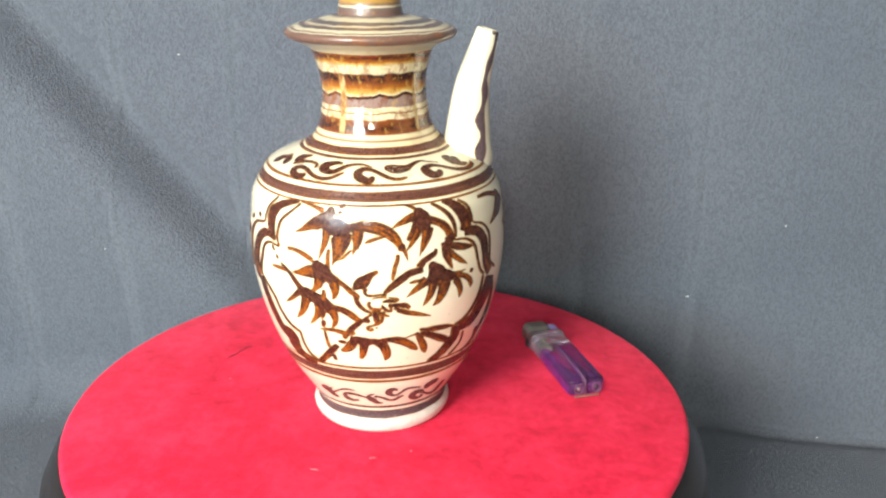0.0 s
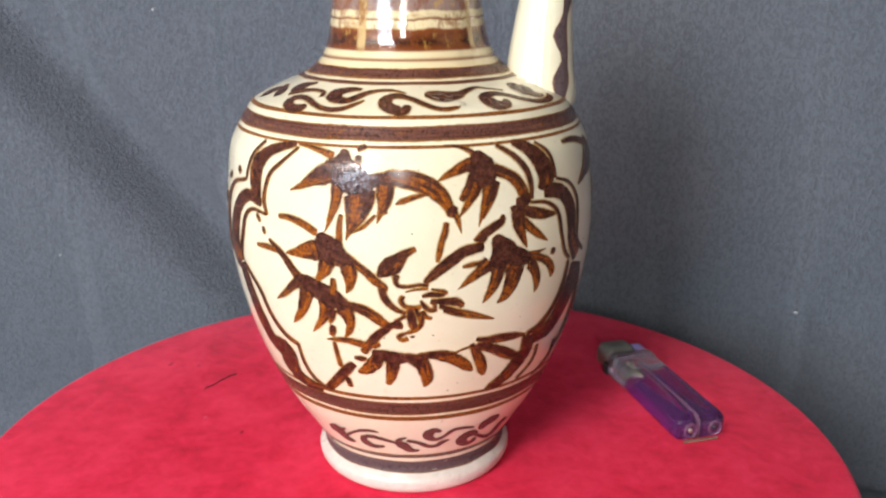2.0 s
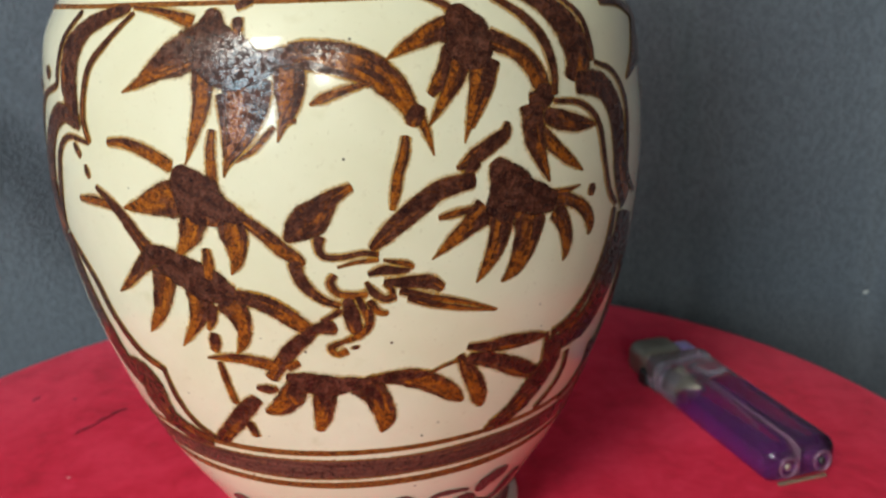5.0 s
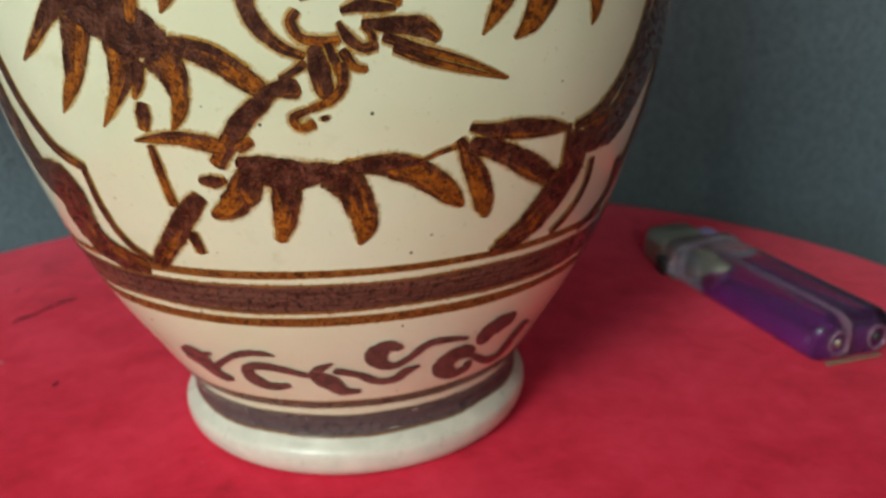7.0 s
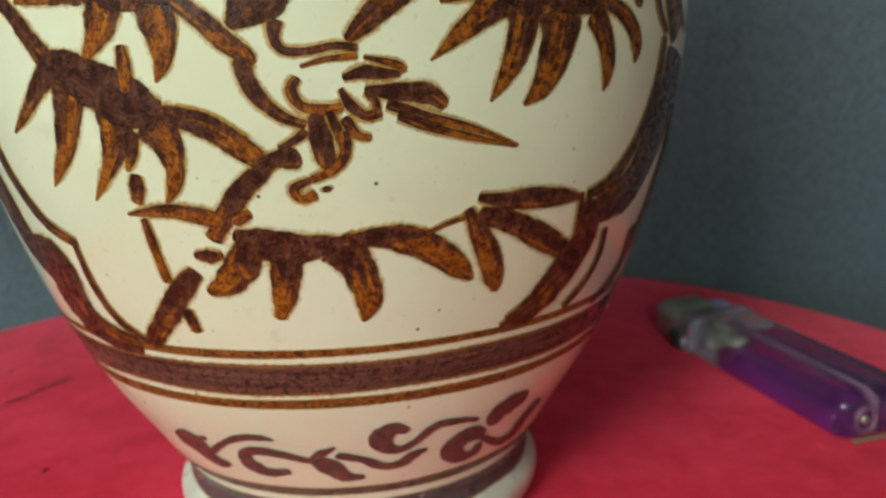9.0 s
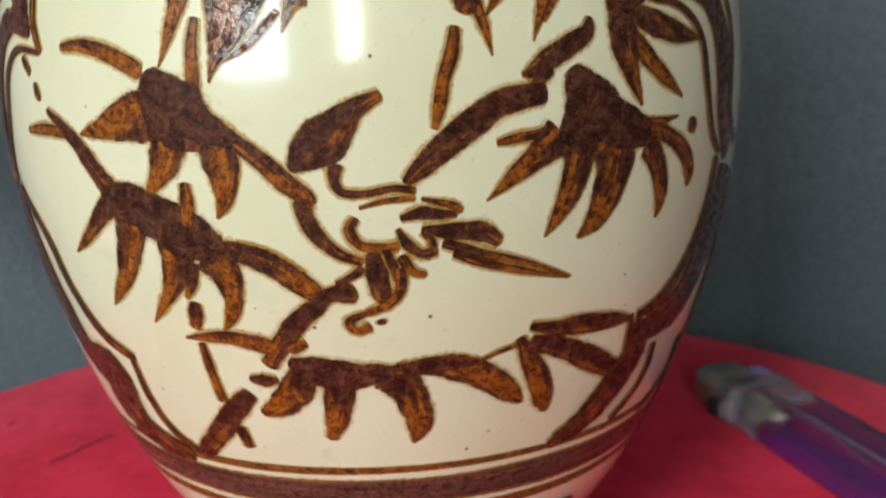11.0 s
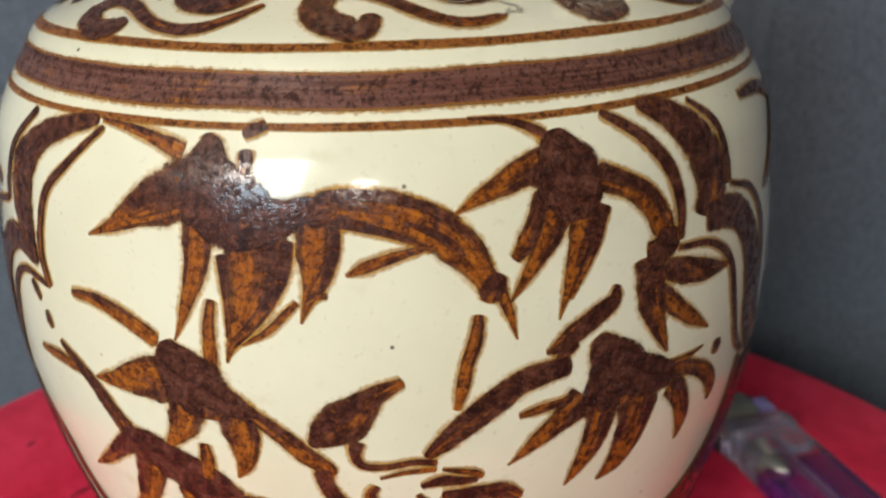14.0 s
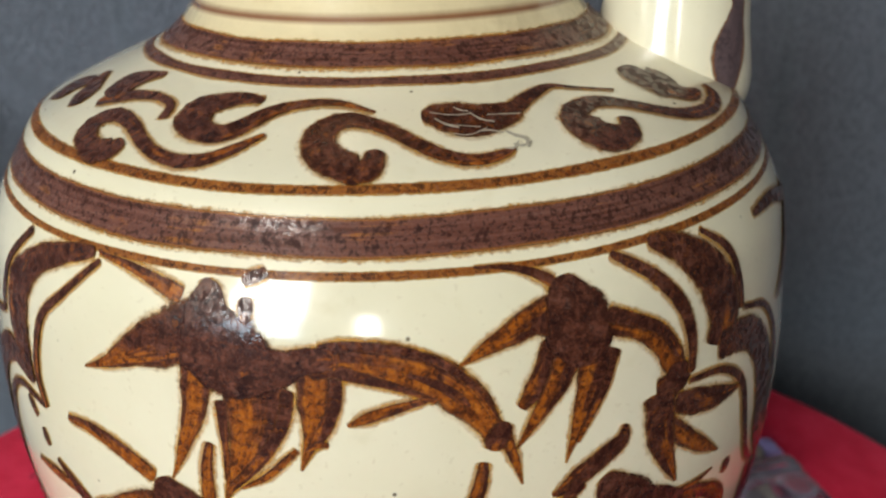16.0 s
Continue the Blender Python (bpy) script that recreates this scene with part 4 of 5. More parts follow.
# lower spray
flow([(-17.1, 72.1, 0.19), (-13.6, 72.6, 1.57), (-10.1, 72.7, 2.23), (-6.1, 71.9, 2.59), (-4.3, 71.3, 1.87)], STEM_AMBER, "painted_stem")
flow([(-2.9, 71.1, 1.94), (-1.6, 71.9, 1.95), (-0.4, 72.4, 1.08)], STEM_AMBER, "painted_stem")
flow([(-14.8, 71.6, 1.01), (-14.6, 68, 1.36), (-14.4, 64.5, 1.38), (-14.1, 61.5, 1.42)], STEM_AMBER, "painted_stem")
flow([(-9.1, 66.2, 0.86), (-7, 66, 2.18), (-5, 66.3, 0.8)], STEM, "painted_stem")
flow([(-12.9, 57.3, 1.72), (-12.5, 55.1, 1.84), (-12.3, 53.1, 1.34)], STEM, "painted_stem")
flow([(-9.4, 63.7, 2.26), (-12.5, 60.4, 3.55), (-16.4, 55.8, 3.75), (-22.2, 49.9, 2.51)], STEM, "painted_stem")
flow([(-1.3, 67.9, 3.74), (-2.9, 64.5, 5.36), (-5.2, 61.9, 4.32), (-7.3, 60.7, 2.32), (-8.6, 60.4, 0.72)], AMBER, "painted_leaf")
flow([(3.1, 66.8, 4.52), (2.6, 62.6, 4.15), (1.9, 59, 3.38), (0.8, 55.7, 1.08)], AMBER, "painted_leaf")
flow([(9, 67.4, 5.89), (11.5, 64.7, 5.15), (13, 60.5, 4.5), (13.2, 57.3, 3.31), (12.4, 54.7, 0.29)], AMBER, "painted_leaf")
flow([(10.4, 67.5, 1.81), (14, 68, 2.62), (18, 67.4, 4.33), (22.3, 65.1, 4.52), (25.8, 61.9, 3.34), (27.9, 59.6, 0.56)], AMBER, "painted_leaf")
flow([(11, 68, 1.41), (14.8, 67.9, 2.23), (19.3, 68, 1.83), (21.8, 67.6, 0.6)], STEM, "painted_stem")
flow([(-3.2, 69.4, 1.27), (-0.3, 68.1, 4.81), (3.6, 67, 5.32), (7.6, 67.2, 3.64), (11.1, 67.2, 2.23)], CORE, "painted_core")
flow([(-1.3, 67.1, 3.92), (-2.5, 64.9, 2.66), (-2.2, 62.6, 1.35)], DARK, "painted_leaf")
flow([(3, 65.6, 3.51), (2.8, 62.6, 1.75), (1.6, 59, 1.24)], DARK, "painted_leaf")
flow([(9.9, 66.6, 3.7), (11.8, 63.6, 2.34), (12.3, 60, 1.79)], DARK, "painted_leaf")
flow([(20.9, 67.8, 0.53), (23.8, 69.1, 0.64), (26.5, 69.8, 0.64)], STEM_AMBER, "painted_stem")
flow([(26.3, 70.9, 1.25), (27.9, 67.8, 2.56), (30, 63.4, 3.74), (31.4, 59.4, 3.35), (32.1, 56.9, 0.62)], AMBER, "painted_leaf")
flow([(27.8, 69.8, 2.49), (33.1, 67.9, 3.78), (39.1, 64.3, 4.37), (44.4, 61, 3.31), (47.6, 59.1, 0.99)], DARK, "painted_leaf")
flow([(27.7, 72.5, 0.95), (30.7, 71.6, 2.28), (35.5, 71.2, 3.5), (40.4, 70.7, 3.02), (45.3, 70, 0.42)], DARK, "painted_leaf")
# scrolls round the foot
flow([(-30.8, 30.2, 4.18), (-28.8, 28.2, 8.66), (-27, 25.5, 4.92), (-24.9, 23.6, 4.25), (-21.1, 23.3, 1.45)], MAUVE, "painted_scroll")
flow([(-29.1, 28.1, 1.41), (-22.4, 30.2, 1.08)], MAUVE, "painted_scroll")
flow([(-26.5, 24.8, 1.24), (-17.9, 29.7, 1.34), (-13, 31.6, 1.89), (-8.8, 32, 1.79), (-6.1, 31.5, 0.46)], MAUVE, "painted_scroll")
flow([(-5.6, 23.4, 1.71), (-11.3, 22.8, 3), (-14.7, 24.5, 4.27), (-14.5, 27.4, 1.93), (-10.3, 28.5, 2.81), (-6.3, 28, 2.4), (-2.6, 26.9, 2.18), (0.8, 26.1, 1.52)], MAUVE, "painted_scroll")
flow([(0.2, 27.1, 1.04), (2.6, 28.3, 1.99), (5.6, 29.7, 0.84)], MAUVE, "painted_scroll")
flow([(1, 26.8, 3.08), (3.6, 24.7, 4.9), (6.6, 21.9, 3.17), (11.3, 21.5, 1.4)], MAUVE, "painted_scroll")
flow([(5.4, 27.7, 2.3), (10.9, 26.1, 1.86), (15.1, 23.9, 2.24), (19.4, 23.7, 2.39), (22.1, 25.6, 2.74), (25.2, 26.5, 0.98)], MAUVE, "painted_scroll")
flow([(20.3, 31.9, 1.1), (17.4, 32.9, 3.76), (14.8, 31.3, 4.67), (15.7, 28.6, 3.18), (19, 27.6, 2.11), (22.2, 29, 1.98), (25.6, 31.9, 2.15), (30.4, 32, 2.01), (35.9, 30.9, 0.93)], MAUVE, "painted_scroll")
flow([(39.6, 26, 2.17), (34.6, 27.2, 5.84), (31.6, 24.8, 4.96), (34.8, 21.7, 3.17), (39.1, 21.9, 3.29), (39.2, 24.2, 1.48)], MAUVE, "painted_scroll")
flow([(38.5, 25.9, 1.32), (46.3, 22.1, 1.9), (51.8, 22.2, 4.74), (53.8, 26, 4.14), (55.9, 29.3, 3.47)], MAUVE, "painted_scroll")
flow([(41.1, 27.8, 1.94), (41.5, 30.6, 6.72), (44.1, 32, 6.32), (48.4, 32.5, 2.83)], MAUVE, "painted_scroll")
# scrolls on the shoulder
flow([(-29.5, 146.3, 1.16), (-30.9, 145.4, 5.5), (-33.8, 145.1, 3.45), (-38.4, 145.9, 3.38), (-39.7, 147.1, 5), (-36.8, 147.9, 2.59), (-31.7, 147.6, 1.98), (-27, 146.7, 1.77), (-22.4, 145.9, 1.74), (-18, 145.6, 2.21), (-14.3, 146, 2.25), (-11.1, 147, 1.95), (-7.9, 148.2, 0.43)], STEM, "painted_scroll")
flow([(-11.6, 150.7, 1.16), (-15.7, 150.7, 2.74), (-19.9, 150.2, 4.51), (-22, 149.3, 6.64), (-19.9, 148.2, 4.21), (-15.5, 147.9, 3.7), (-12.3, 148.6, 3.19), (-9, 149.9, 2.21), (-4, 150.6, 1.69), (1.7, 150.7, 1.32), (7.8, 150, 0.32)], STEM, "painted_scroll")
flow([(-27, 148.4, 1.45), (-28.7, 149.6, 1.25), (-34.5, 149.9, 1.75), (-40.3, 149.4, 2.62), (-46.3, 148.2, 2.23)], STEM, "painted_scroll")
flow([(-46.4, 148.7, 3.36), (-45.8, 150.1, 7.48), (-43.5, 150.9, 4), (-39.6, 151.6, 0.88)], STEM, "painted_scroll")
flow([(-51.7, 147, 2.23), (-54.2, 148.2, 5.12), (-60.5, 149.9, 1.53)], STEM, "painted_scroll")
flow([(-62.2, 146.1, 4.54), (-63.7, 147.5, 6.52), (-58.1, 149.3, 1.65)], STEM, "painted_scroll")
flow([(8.3, 147.2, 1.44), (7.1, 145.8, 4.02), (4.1, 146, 5.55), (0.5, 147.2, 4.53), (0.3, 148.6, 3.9), (3.2, 149.4, 3.22), (6.7, 149.2, 2.37), (10.8, 148.4, 2.02), (14.5, 147.2, 2.18), (17.9, 146.3, 2.1), (21.5, 146, 1.87), (24.8, 146.3, 1.38), (26.5, 146.6, 0.32)], STEM, "painted_scroll")
flow([(14.8, 149.5, 1.71), (17.4, 149.5, 5.66), (22, 149.1, 7.27), (26.7, 149.2, 4.96), (30.3, 149.6, 2.86)], STEM, "painted_scroll")
flow([(28.7, 149.4, 2.44), (33.2, 150.2, 2.16), (37.1, 150.7, 1.37), (40.2, 150.8, 0.89), (44.4, 150.3, 0.56), (51.1, 149.5, 0.44)], STEM, "painted_scroll")
flow([(46.8, 147.4, 2.1), (45.2, 146.4, 2.88), (41.8, 146.2, 5.66), (39.1, 147, 8.08), (38.7, 148.4, 3.44), (42.6, 149, 2.62), (46.9, 148.8, 1.96), (51.2, 147.9, 1.96), (55.3, 146.8, 1.99), (59.8, 145.9, 2.33), (66.7, 145.5, 2.2), (73.2, 146.1, 2.06), (74.6, 146.9, 1.05)], STEM, "painted_scroll")
flow([(63, 150.8, 1.96), (61.8, 149.9, 7.99), (63.7, 148.6, 9.11), (65.8, 147.3, 4.06), (70.3, 146.9, 0.69)], STEM, "painted_scroll")
# worn scratches on one scroll
scratch([(16.2, 149.8, 0.22), (19.6, 149.5, 0.34), (22.8, 149.5, 0.33)])
scratch([(24.9, 149.3, 0.32), (30.4, 149.1, 0.42)])
scratch([(18.8, 148.1, 0.31), (21.2, 147.9, 0.29), (24, 148.3, 0.28)])
scratch([(24.8, 146.7, 0.39), (26.3, 146.6, 0.59), (27.5, 147.1, 0.3)])
scratch([(27.2, 147.5, 0.85), (28.6, 147.2, 1.35), (28.3, 146.5, 0.46)])
scratch([(18.4, 148.8, 0.2), (23.2, 148.4, 0.31)])
scratch([(16.8, 149.3, 0.41), (18.3, 148.8, 0.63), (20, 148.5, 0.43)])
scratch([(22.4, 149.6, 0.34), (23.7, 149, 0.67), (25.6, 148.7, 0.45)])
scratch([(22.5, 148.1, 0.41), (24.2, 148.1, 0.66), (26.1, 147.8, 0.45)])
scratch([(26.3, 148, 0.54), (27.2, 147.6, 1.01), (28.6, 147.3, 0.68)])
scratch([(26.5, 146.9, 0.44), (27.6, 146.7, 0.8), (29.3, 146.9, 0.36)])
scratch([(20.1, 150.1, 0.35), (21.2, 149.8, 0.61), (22.3, 149.7, 0.38)])
# worn flecks along the foot, with their glints painted in as pale strokes
scratch([(19.1, 9.5, 0.52), (21.3, 9.5, 0.77), (23.7, 9.4, 0.39)])
scratch([(25.8, 9.3, 0.38), (28.3, 9.3, 0.79), (30.4, 9.2, 0.39)])
scratch([(33.9, 8.9, 0.4), (36.2, 8.8, 0.68), (38.1, 8.9, 0.42)])
scratch([(39.5, 8.7, 0.43), (41.5, 8.8, 0.71), (43, 8.8, 0.41)])
scratch([(26.4, 13.2, 0.64), (27.4, 13.2, 0.86), (28.5, 13.2, 0.61)])
scratch([(10.6, 9.2, 0.38), (12.9, 9.2, 0.51), (14.9, 9.3, 0.26)])
scratch([(-5.2, 8.8, 0.26), (-2.7, 8.9, 0.51), (-0.3, 9.1, 0.26)])
# lobed border
flow([(-25.4, 135.5, 1.31), (-29.2, 134.6, 2.51), (-35.1, 132.4, 4.33), (-39.5, 128.1, 6.57), (-40.5, 123, 7.07), (-39.7, 117.6, 5.65), (-37.9, 115.2, 2.5)], STEM, "painted_border")
flow([(-24.3, 134.8, 0.76), (-29.4, 129.9, 1.01), (-33.5, 126, 1.15), (-35.5, 121.2, 1.36), (-36.1, 116.3, 1.5), (-34.5, 112, 0.97)], STEM, "painted_border")
flow([(-38.6, 135.2, 1), (-43, 130.2, 1.23), (-45.2, 124.5, 1.44), (-46.1, 121.7, 0.93), (-54.5, 119, 1.08), (-59.7, 113, 3.59), (-61.5, 103.4, 4.74), (-63.7, 92.1, 2.78)], STEM, "painted_border")
flow([(-37.1, 115, 1.64), (-44, 116.7, 4.14), (-50.1, 112.3, 5.64), (-54, 103.5, 8.15), (-55.5, 94.8, 10.88), (-52.1, 91.2, 7.7)], STEM, "painted_border")
flow([(-34.7, 112.1, 0.66), (-41.3, 112.6, 0.92), (-45.6, 109.5, 1.55), (-48, 102.8, 2.05), (-50.4, 95.8, 2.58), (-50.3, 92.3, 2.4)], STEM, "painted_border")
flow([(-51.5, 91.3, 5.96), (-48.6, 81, 7.18), (-45.9, 71.4, 7.79), (-43, 64.2, 7.51), (-37.8, 59.8, 5.66)], STEM, "painted_border")
flow([(-49.4, 92.2, 1.47), (-42.1, 84.3, 1.94), (-39.1, 76.3, 2.13), (-34.3, 69.6, 2.02), (-28.4, 66.6, 1.41)], STEM, "painted_border")
flow([(-41.9, 63.7, 5.65), (-36.7, 62.5, 9.39), (-36.8, 54.9, 10), (-32.7, 51.1, 6.75), (-24.4, 49.1, 3.21)], STEM, "painted_border")
flow([(-29.1, 67.2, 0.99), (-29, 59.9, 1.39), (-27.1, 54.1, 1.54), (-22.3, 50.3, 1.23)], STEM, "painted_border")
flow([(-37.5, 60.8, 1.46), (-38.5, 54.8, 2.13), (-35.8, 50.2, 1.78)], STEM, "painted_border")
flow([(39.3, 135.8, 1.38), (44.1, 133.6, 4.85), (48.2, 129.1, 7.3), (50.1, 124.2, 8.27), (48.8, 119.5, 6.22)], STEM, "painted_border")
flow([(33.9, 135.5, 0.85), (38.7, 132.2, 1.89), (42.5, 127.3, 1.94), (43.9, 122.1, 1.74), (43.7, 117.8, 1.38)], STEM, "painted_border")
flow([(47.8, 135, 0.81), (51.9, 131.6, 1.33), (53.5, 126.7, 1.41), (53.8, 122.8, 1.22)], STEM, "painted_border")
flow([(48.8, 119.5, 3.87), (55.8, 118.1, 5.28), (60.3, 112.9, 6.54), (61.5, 105.9, 5.73), (62.3, 99.6, 5.48), (66.3, 92.9, 5.59)], STEM, "painted_border")
flow([(54.3, 122.7, 0.61), (60.9, 120, 0.93), (65.2, 114.3, 1.64), (65.5, 107.2, 2.01), (65.8, 99.2, 1.7), (71.6, 93.7, 1)], STEM, "painted_border")
flow([(43.4, 116.8, 0.74), (49.7, 115.6, 0.91), (54.3, 111.5, 1.49), (56.1, 104.1, 1.49), (58.2, 97.4, 1.41), (61.6, 93.4, 1.04)], STEM, "painted_border")
flow([(67.4, 90.5, 10.38), (65.3, 82, 11.81), (61.7, 74.6, 10.41), (56.9, 68.9, 8.31), (48.7, 67.7, 6.67)], STEM, "painted_border")
flow([(61, 93, 1.79), (59.8, 85, 2.32), (56.7, 77.7, 2.11), (51.8, 72.1, 2.29), (46.1, 69.9, 1.62)], STEM, "painted_border")
flow([(48.4, 69, 5.25), (47.7, 66.2, 4.96), (48, 63, 6.28), (45.6, 59.1, 7.13), (41.9, 54.4, 6.37), (37.7, 51.3, 3.86), (34.3, 49.7, 1.82)], STEM, "painted_border")
flow([(44.9, 70.7, 0.94), (45.7, 65.6, 1.4), (45.7, 60.8, 1.63), (42.4, 56.5, 1.67), (39.5, 53.8, 1.56), (35.1, 51.1, 1.45)], STEM, "painted_border")
flow([(53.2, 63.4, 1.36), (53.8, 58.3, 1.6), (51.8, 54.1, 1.69), (47.6, 50.4, 1.27)], STEM, "painted_border")
flow([(64.9, 61.1, 2.14), (66.3, 54.9, 3.47), (62.8, 51.1, 2.35), (57.2, 48.8, 1.21)], STEM, "painted_border")
flow([(70.1, 87.8, 2.87), (72.9, 75.9, 4.29), (71.8, 65.4, 5.42), (66.8, 56.4, 3.26)], STEM, "painted_border")
# sprigs past the border
flow([(60.2, 133.3, 0.94), (68.7, 132.9, 1.84), (78.1, 130, 2.62)], DARK, "painted_leaf")
flow([(81.4, 129.8, 10.43), (76.9, 124.8, 10.16), (71.8, 121, 3.65), (66.8, 118, 0.39)], DARK, "painted_leaf")
flow([(88.7, 123.2, 0.25), (88.4, 116, 0.25), (83.4, 112, 4.79)], STEM, "painted_stem")
flow([(-51.5, 124.7, 2.07), (-49.5, 123, 1.98)], STEM, "painted_stem")
flow([(-60.4, 119.4, 1.63), (-57.5, 121.7, 1.97)], STEM, "painted_stem")
flow([(-70.3, 118.5, 0.25), (-70.3, 114.4, 0.22), (-64, 110.9, 5.47)], STEM, "painted_stem")


# ---- the lighter ----
def lighter():
    """A disposable lighter on its side: its length runs along y from the base."""
    shell = clear_plastic("violet_clear_plastic", (0.97, 0.93, 0.98), 0.14, 1.0)
    fuel = clear_plastic("violet_fuel", (0.54, 0.14, 0.62), 0.06, 0.95)
    pale = clear_plastic("pale_clear_plastic", (0.62, 0.55, 0.63), 0.16, 0.9)
    steel, blackened, lilac = plain("dull_steel", (0.40, 0.37, 0.30), 0.45, 0.9), plain("black_plastic", (0.02, 0.02, 0.02), 0.4), plain("lilac_plastic", (0.36, 0.30, 0.62), 0.3)
    amberish = clear_plastic("brownish_clear_plastic", (0.55, 0.40, 0.30), 0.2, 0.8)
    pinkish = clear_plastic("pinkish_clear_plastic", (0.50, 0.28, 0.42), 0.2, 0.8)
    thing = tagged(new("lighter"), "disposable lighter of clear violet plastic with a steel hood, lying flat", "lighter")
    w, h = 0.0118, 0.0115
    tank = part("shell", block(-w - 0.0006, w + 0.0006, 0, 0.062, 0.0002, h, 0.0042, 6), shell, thing, "clear violet plastic tank")
    tank.visible_shadow = False
    for x in (-1, 1):
        part("fuel_chamber", block(x * 0.0059 - 0.0052, x * 0.0059 + 0.0052, 0.0034, 0.0470, 0.0009, h * 0.62, 0.0024, 5), fuel, thing, "violet liquid fuel")
        cup = lathe([(0.0025, -0.0004), (0.0031, -0.0004), (0.0031, 0.0006), (0.0025, 0.0006), (0.0024, 0.0003), (0.0024, -0.0003), (0.0025, -0.0004)], 28)
        bmesh.ops.transform(cup, matrix=pose(x * 0.0059, -0.0001, h / 2, 90, 0, 0), verts=cup.verts)
        part("base_ring", cup, pinkish, tank)
        stud = lathe([(0.0005, 0), (0.0008, 0.0), (0.0011, 0.0003), (0.0011, 0.0008), (0.0008, 0.0012), (0.0003, 0.0012)], 24, True)
        bmesh.ops.transform(stud, matrix=pose(x * 0.0059, 0.0006, h / 2, 90, 0, 0), verts=stud.verts)
        part("base_stud", stud, steel if x < 0 else blackened, tank)
        part("shoulder", block(x * 0.0059 - 0.0050, x * 0.0059 + 0.0050, 0.0492, 0.0585, 0.0010, h - 0.0032, 0.0024, 4), pale, thing, "frosted pale inner shoulder").visible_shadow = False
    part("partition", block(-0.00012, 0.00012, 0.0030, 0.056, 0.0010, h - 0.0030, 0.00005, 1), pinkish, thing, "clear middle wall")
    part("collar", block(-w - 0.0002, w + 0.0002, 0.0575, 0.0665, 0.0001, h + 0.0003, 0.0028, 5), pale, thing, "pale clear collar")
    line = spline([(-0.0052, 0.050, h - 0.0008), (-0.0040, 0.034, h - 0.0007), (-0.0050, 0.020, h - 0.0007), (-0.0068, 0.012, h - 0.0008)], 24)
    tube, rings = bmesh.new(), []
    for p in line:
        rings.append([tube.verts.new(p + Vector((0.00035 * math.cos(k), 0, 0.00035 * math.sin(k)))) for k in (0, 1.05, 2.1, 3.15, 4.2, 5.25)])
    for a, c in zip(rings, rings[1:]):
        for k in range(6):
            tube.faces.new((a[k], a[(k + 1) % 6], c[(k + 1) % 6], c[k]))
    part("dip_tube", tube, pale, thing, "thin pale tube in the fuel")
    for k in range(4):
        ridge = lathe([(0.0010, 0), (0.0019 - 0.0002 * k, 0.0), (0.0019 - 0.0002 * k, 0.0008), (0.0010, 0.0008)], 20, True)
        bmesh.ops.transform(ridge, matrix=pose(-0.0056, 0.0545 - 0.0016 * k, h - 0.0024, 90, 0, 0), verts=ridge.verts)
        part("valve_ridge", ridge, steel, thing)
    valve = lathe([(0.0006, 0), (0.0022, 0.0), (0.0022, 0.012), (0.0012, 0.016), (0.0004, 0.016)], 20, True)
    bmesh.ops.transform(valve, matrix=pose(-0.0055, 0.056, h / 2, 90, 0, 0), verts=valve.verts)
    part("valve", valve, steel, thing)
    hood = block(-w + 0.0002, 0.0060, 0.0662, 0.0802, 0.0003, h + 0.0004, 0.0044, 7)
    part("hood", hood, steel, thing, "dull steel hood")
    part("base_rim", block(-w + 0.0034, w - 0.0034, -0.0002, 0.0012, 0.0003, 0.0012, 0.0004, 3), amberish, tank, "brownish clear base rim")
    part("lever", block(-w - 0.0009, -w + 0.0016, 0.0640, 0.0692, 0.0008, 0.0058, 0.0008, 2), blackened, thing, "black plastic gas lever")
    part("button", block(0.0054, w - 0.0004, 0.0668, 0.0755, 0.0012, h - 0.0010, 0.0016, 3), lilac, thing, "lilac thumb button")
    wheel = lathe([(0.0008, -0.003), (0.0036, -0.003), (0.0040, -0.0024), (0.0040, 0.0024), (0.0036, 0.003), (0.0008, 0.003)], 28, True)
    bmesh.ops.transform(wheel, matrix=pose(0.0048, 0.0765, h / 2, 0, 0, 0), verts=wheel.verts)
    part("spark_wheel", wheel, blackened, thing)
    thing.matrix_world = pose(0.1181, 0.0160, 0.0, 0, 0, 21.3) @ Matrix.Diagonal((0.94, 1.06, 1.05, 1))


lighter()


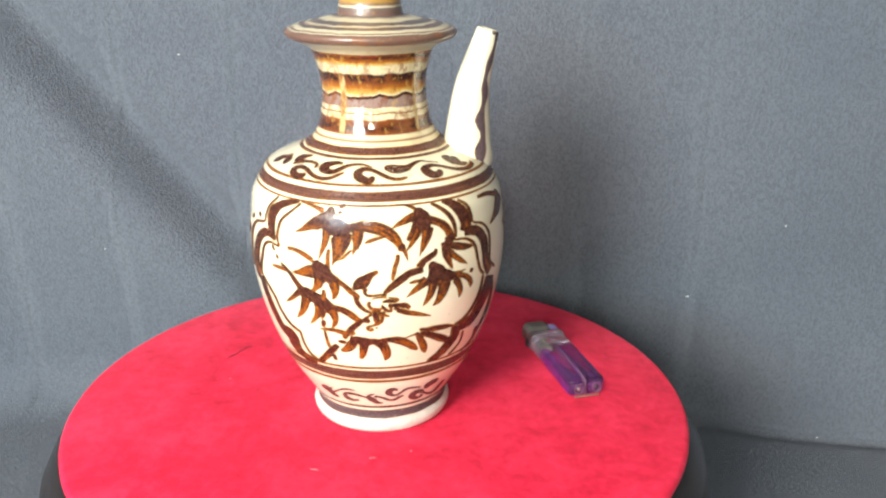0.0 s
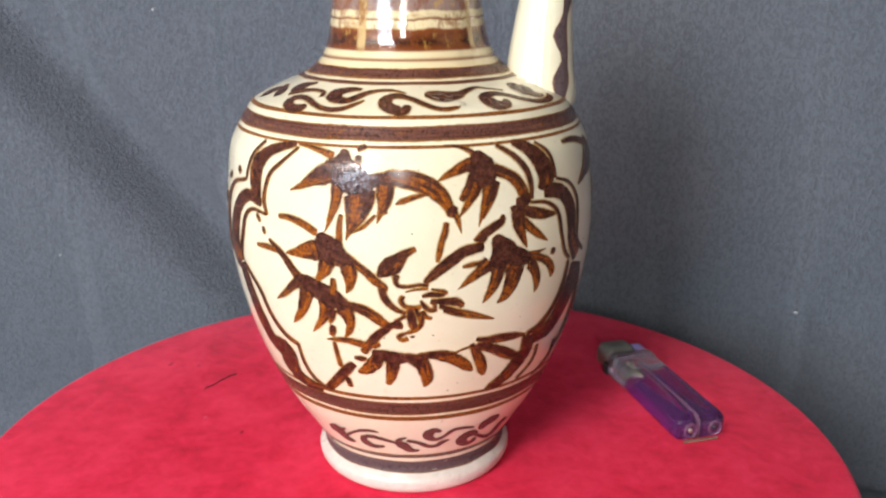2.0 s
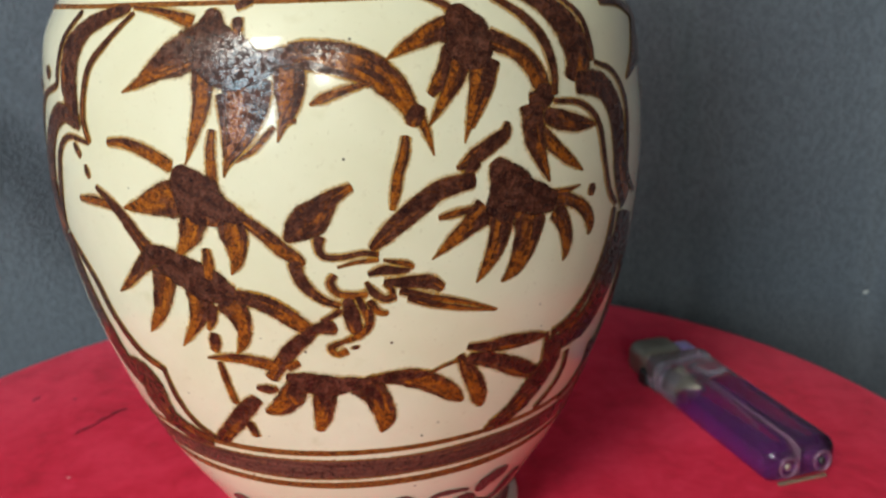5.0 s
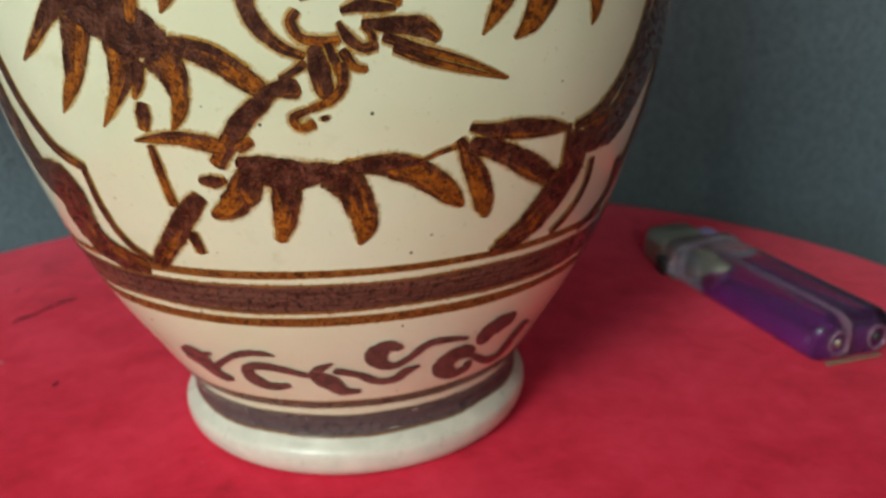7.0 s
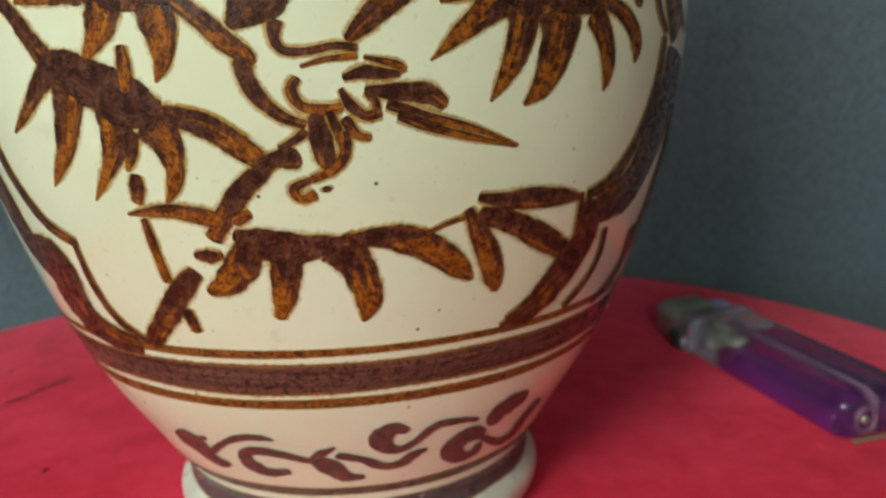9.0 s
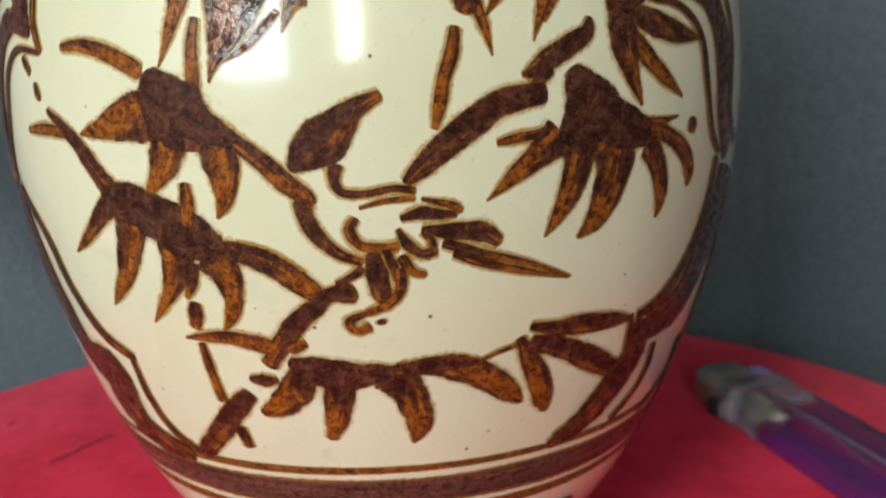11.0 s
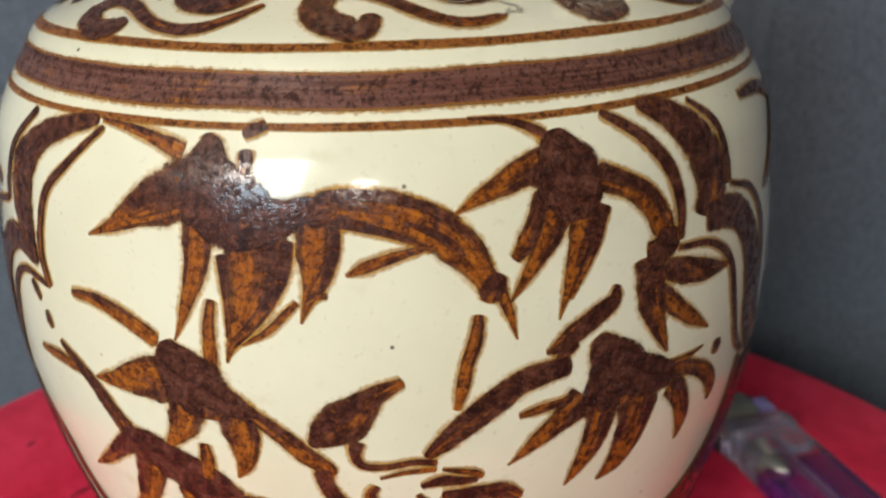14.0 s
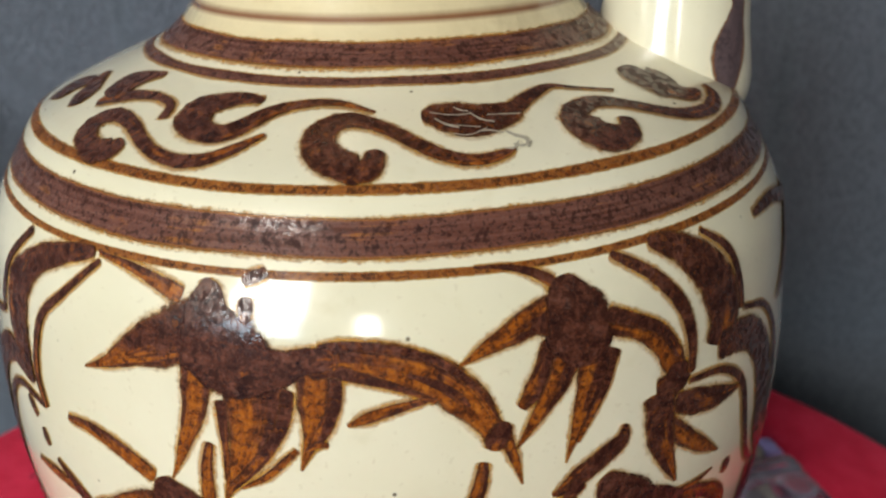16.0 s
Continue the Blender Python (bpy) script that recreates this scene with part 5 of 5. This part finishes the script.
def specks():
    """Dark lint on the velvet."""
    lint = plain("dark_lint", (0.09, 0.02, 0.03), 0.9)
    for x, y, length, turn in ((-0.1062, 0.0390, 0.0150, 66), (-0.1000, 0.0530, 0.0060, 58), (-0.1336, 0.0632, 0.0030, 55), (-0.1190, 0.0640, 0.0012, 40), (-0.0748, 0.0004, 0.0022, 60)):
        bm = lathe([(0.00008, 0), (0.0002, length * 0.15), (0.00028, length * 0.3), (0.00016, length * 0.5), (0.00026, length * 0.8), (0.00008, length)], 8, True)
        for vert in bm.verts:
            vert.co.y += 0.0007 * math.sin(vert.co.z * 700)
        bmesh.ops.transform(bm, matrix=pose(x, y, 0.0004, 0, 90, turn), verts=bm.verts)
        tagged(part("lint", bm, lint), "dark thread of lint on the velvet", "lint", "lint on the velvet")
    pale, pink = plain("pale_lint", (0.75, 0.75, 0.72), 0.9), plain("pink_lint", (0.72, 0.36, 0.38), 0.9)
    for x, y, length, turn in ((0.0040, -0.0618, 0.0040, 25), (-0.0240, -0.0745, 0.0045, -5), (0.0238, -0.0529, 0.0020, 40), (-0.0960, 0.0130, 0.0018, 20)):
        bm = lathe([(0.00005, 0), (0.00016, length * 0.3), (0.00012, length * 0.7), (0.00005, length)], 8, True)
        bmesh.ops.transform(bm, matrix=pose(x, y, 0.0003, 0, 90, turn), verts=bm.verts)
        tagged(part("lint", bm, pink), "pale wisp of lint on the velvet", "lint", "lint on the velvet")
    for x, z, length in ((0.202, -0.0113, 0.0030), (-0.187, 0.167, 0.0022), (0.268, 0.05, 0.0014), (-0.25, 0.02, 0.0014)):
        bm = lathe([(0.0001, 0), (0.0004, length * 0.3), (0.0004, length * 0.7), (0.0001, length)], 8, True)
        bmesh.ops.transform(bm, matrix=pose(x, hang(x, z) - 0.0004, z, 40, 60, 20), verts=bm.verts)
        tagged(part("lint", bm, pale), "pale fleck of lint on the grey cloth", "lint", "lint on the cloth")
    for x, y, length in ((0.254, 0.159, 0.003), (0.310, 0.186, 0.0022), (0.225, 0.03, 0.002)):
        bm = lathe([(0.0001, 0), (0.0004, length * 0.3), (0.0004, length * 0.7), (0.0001, length)], 8, True)
        bmesh.ops.transform(bm, matrix=pose(x, y, FLOOR_Z + 0.0015, 0, 90, 30), verts=bm.verts)
        tagged(part("lint", bm, pale), "pale fleck of lint on the grey cloth", "lint", "lint on the cloth")


specks()

# the lens is focused on the brushwork in the middle of the ewer
cam.data.dof.use_dof, cam.data.dof.aperture_fstop = True, 30.0
cam.data.dof.focus_object = min((ob for ob in ewer.children if ob.name.startswith("painted_stem")), key=lambda ob: (ob.location - Vector((0, -0.067, 0.100))).length)
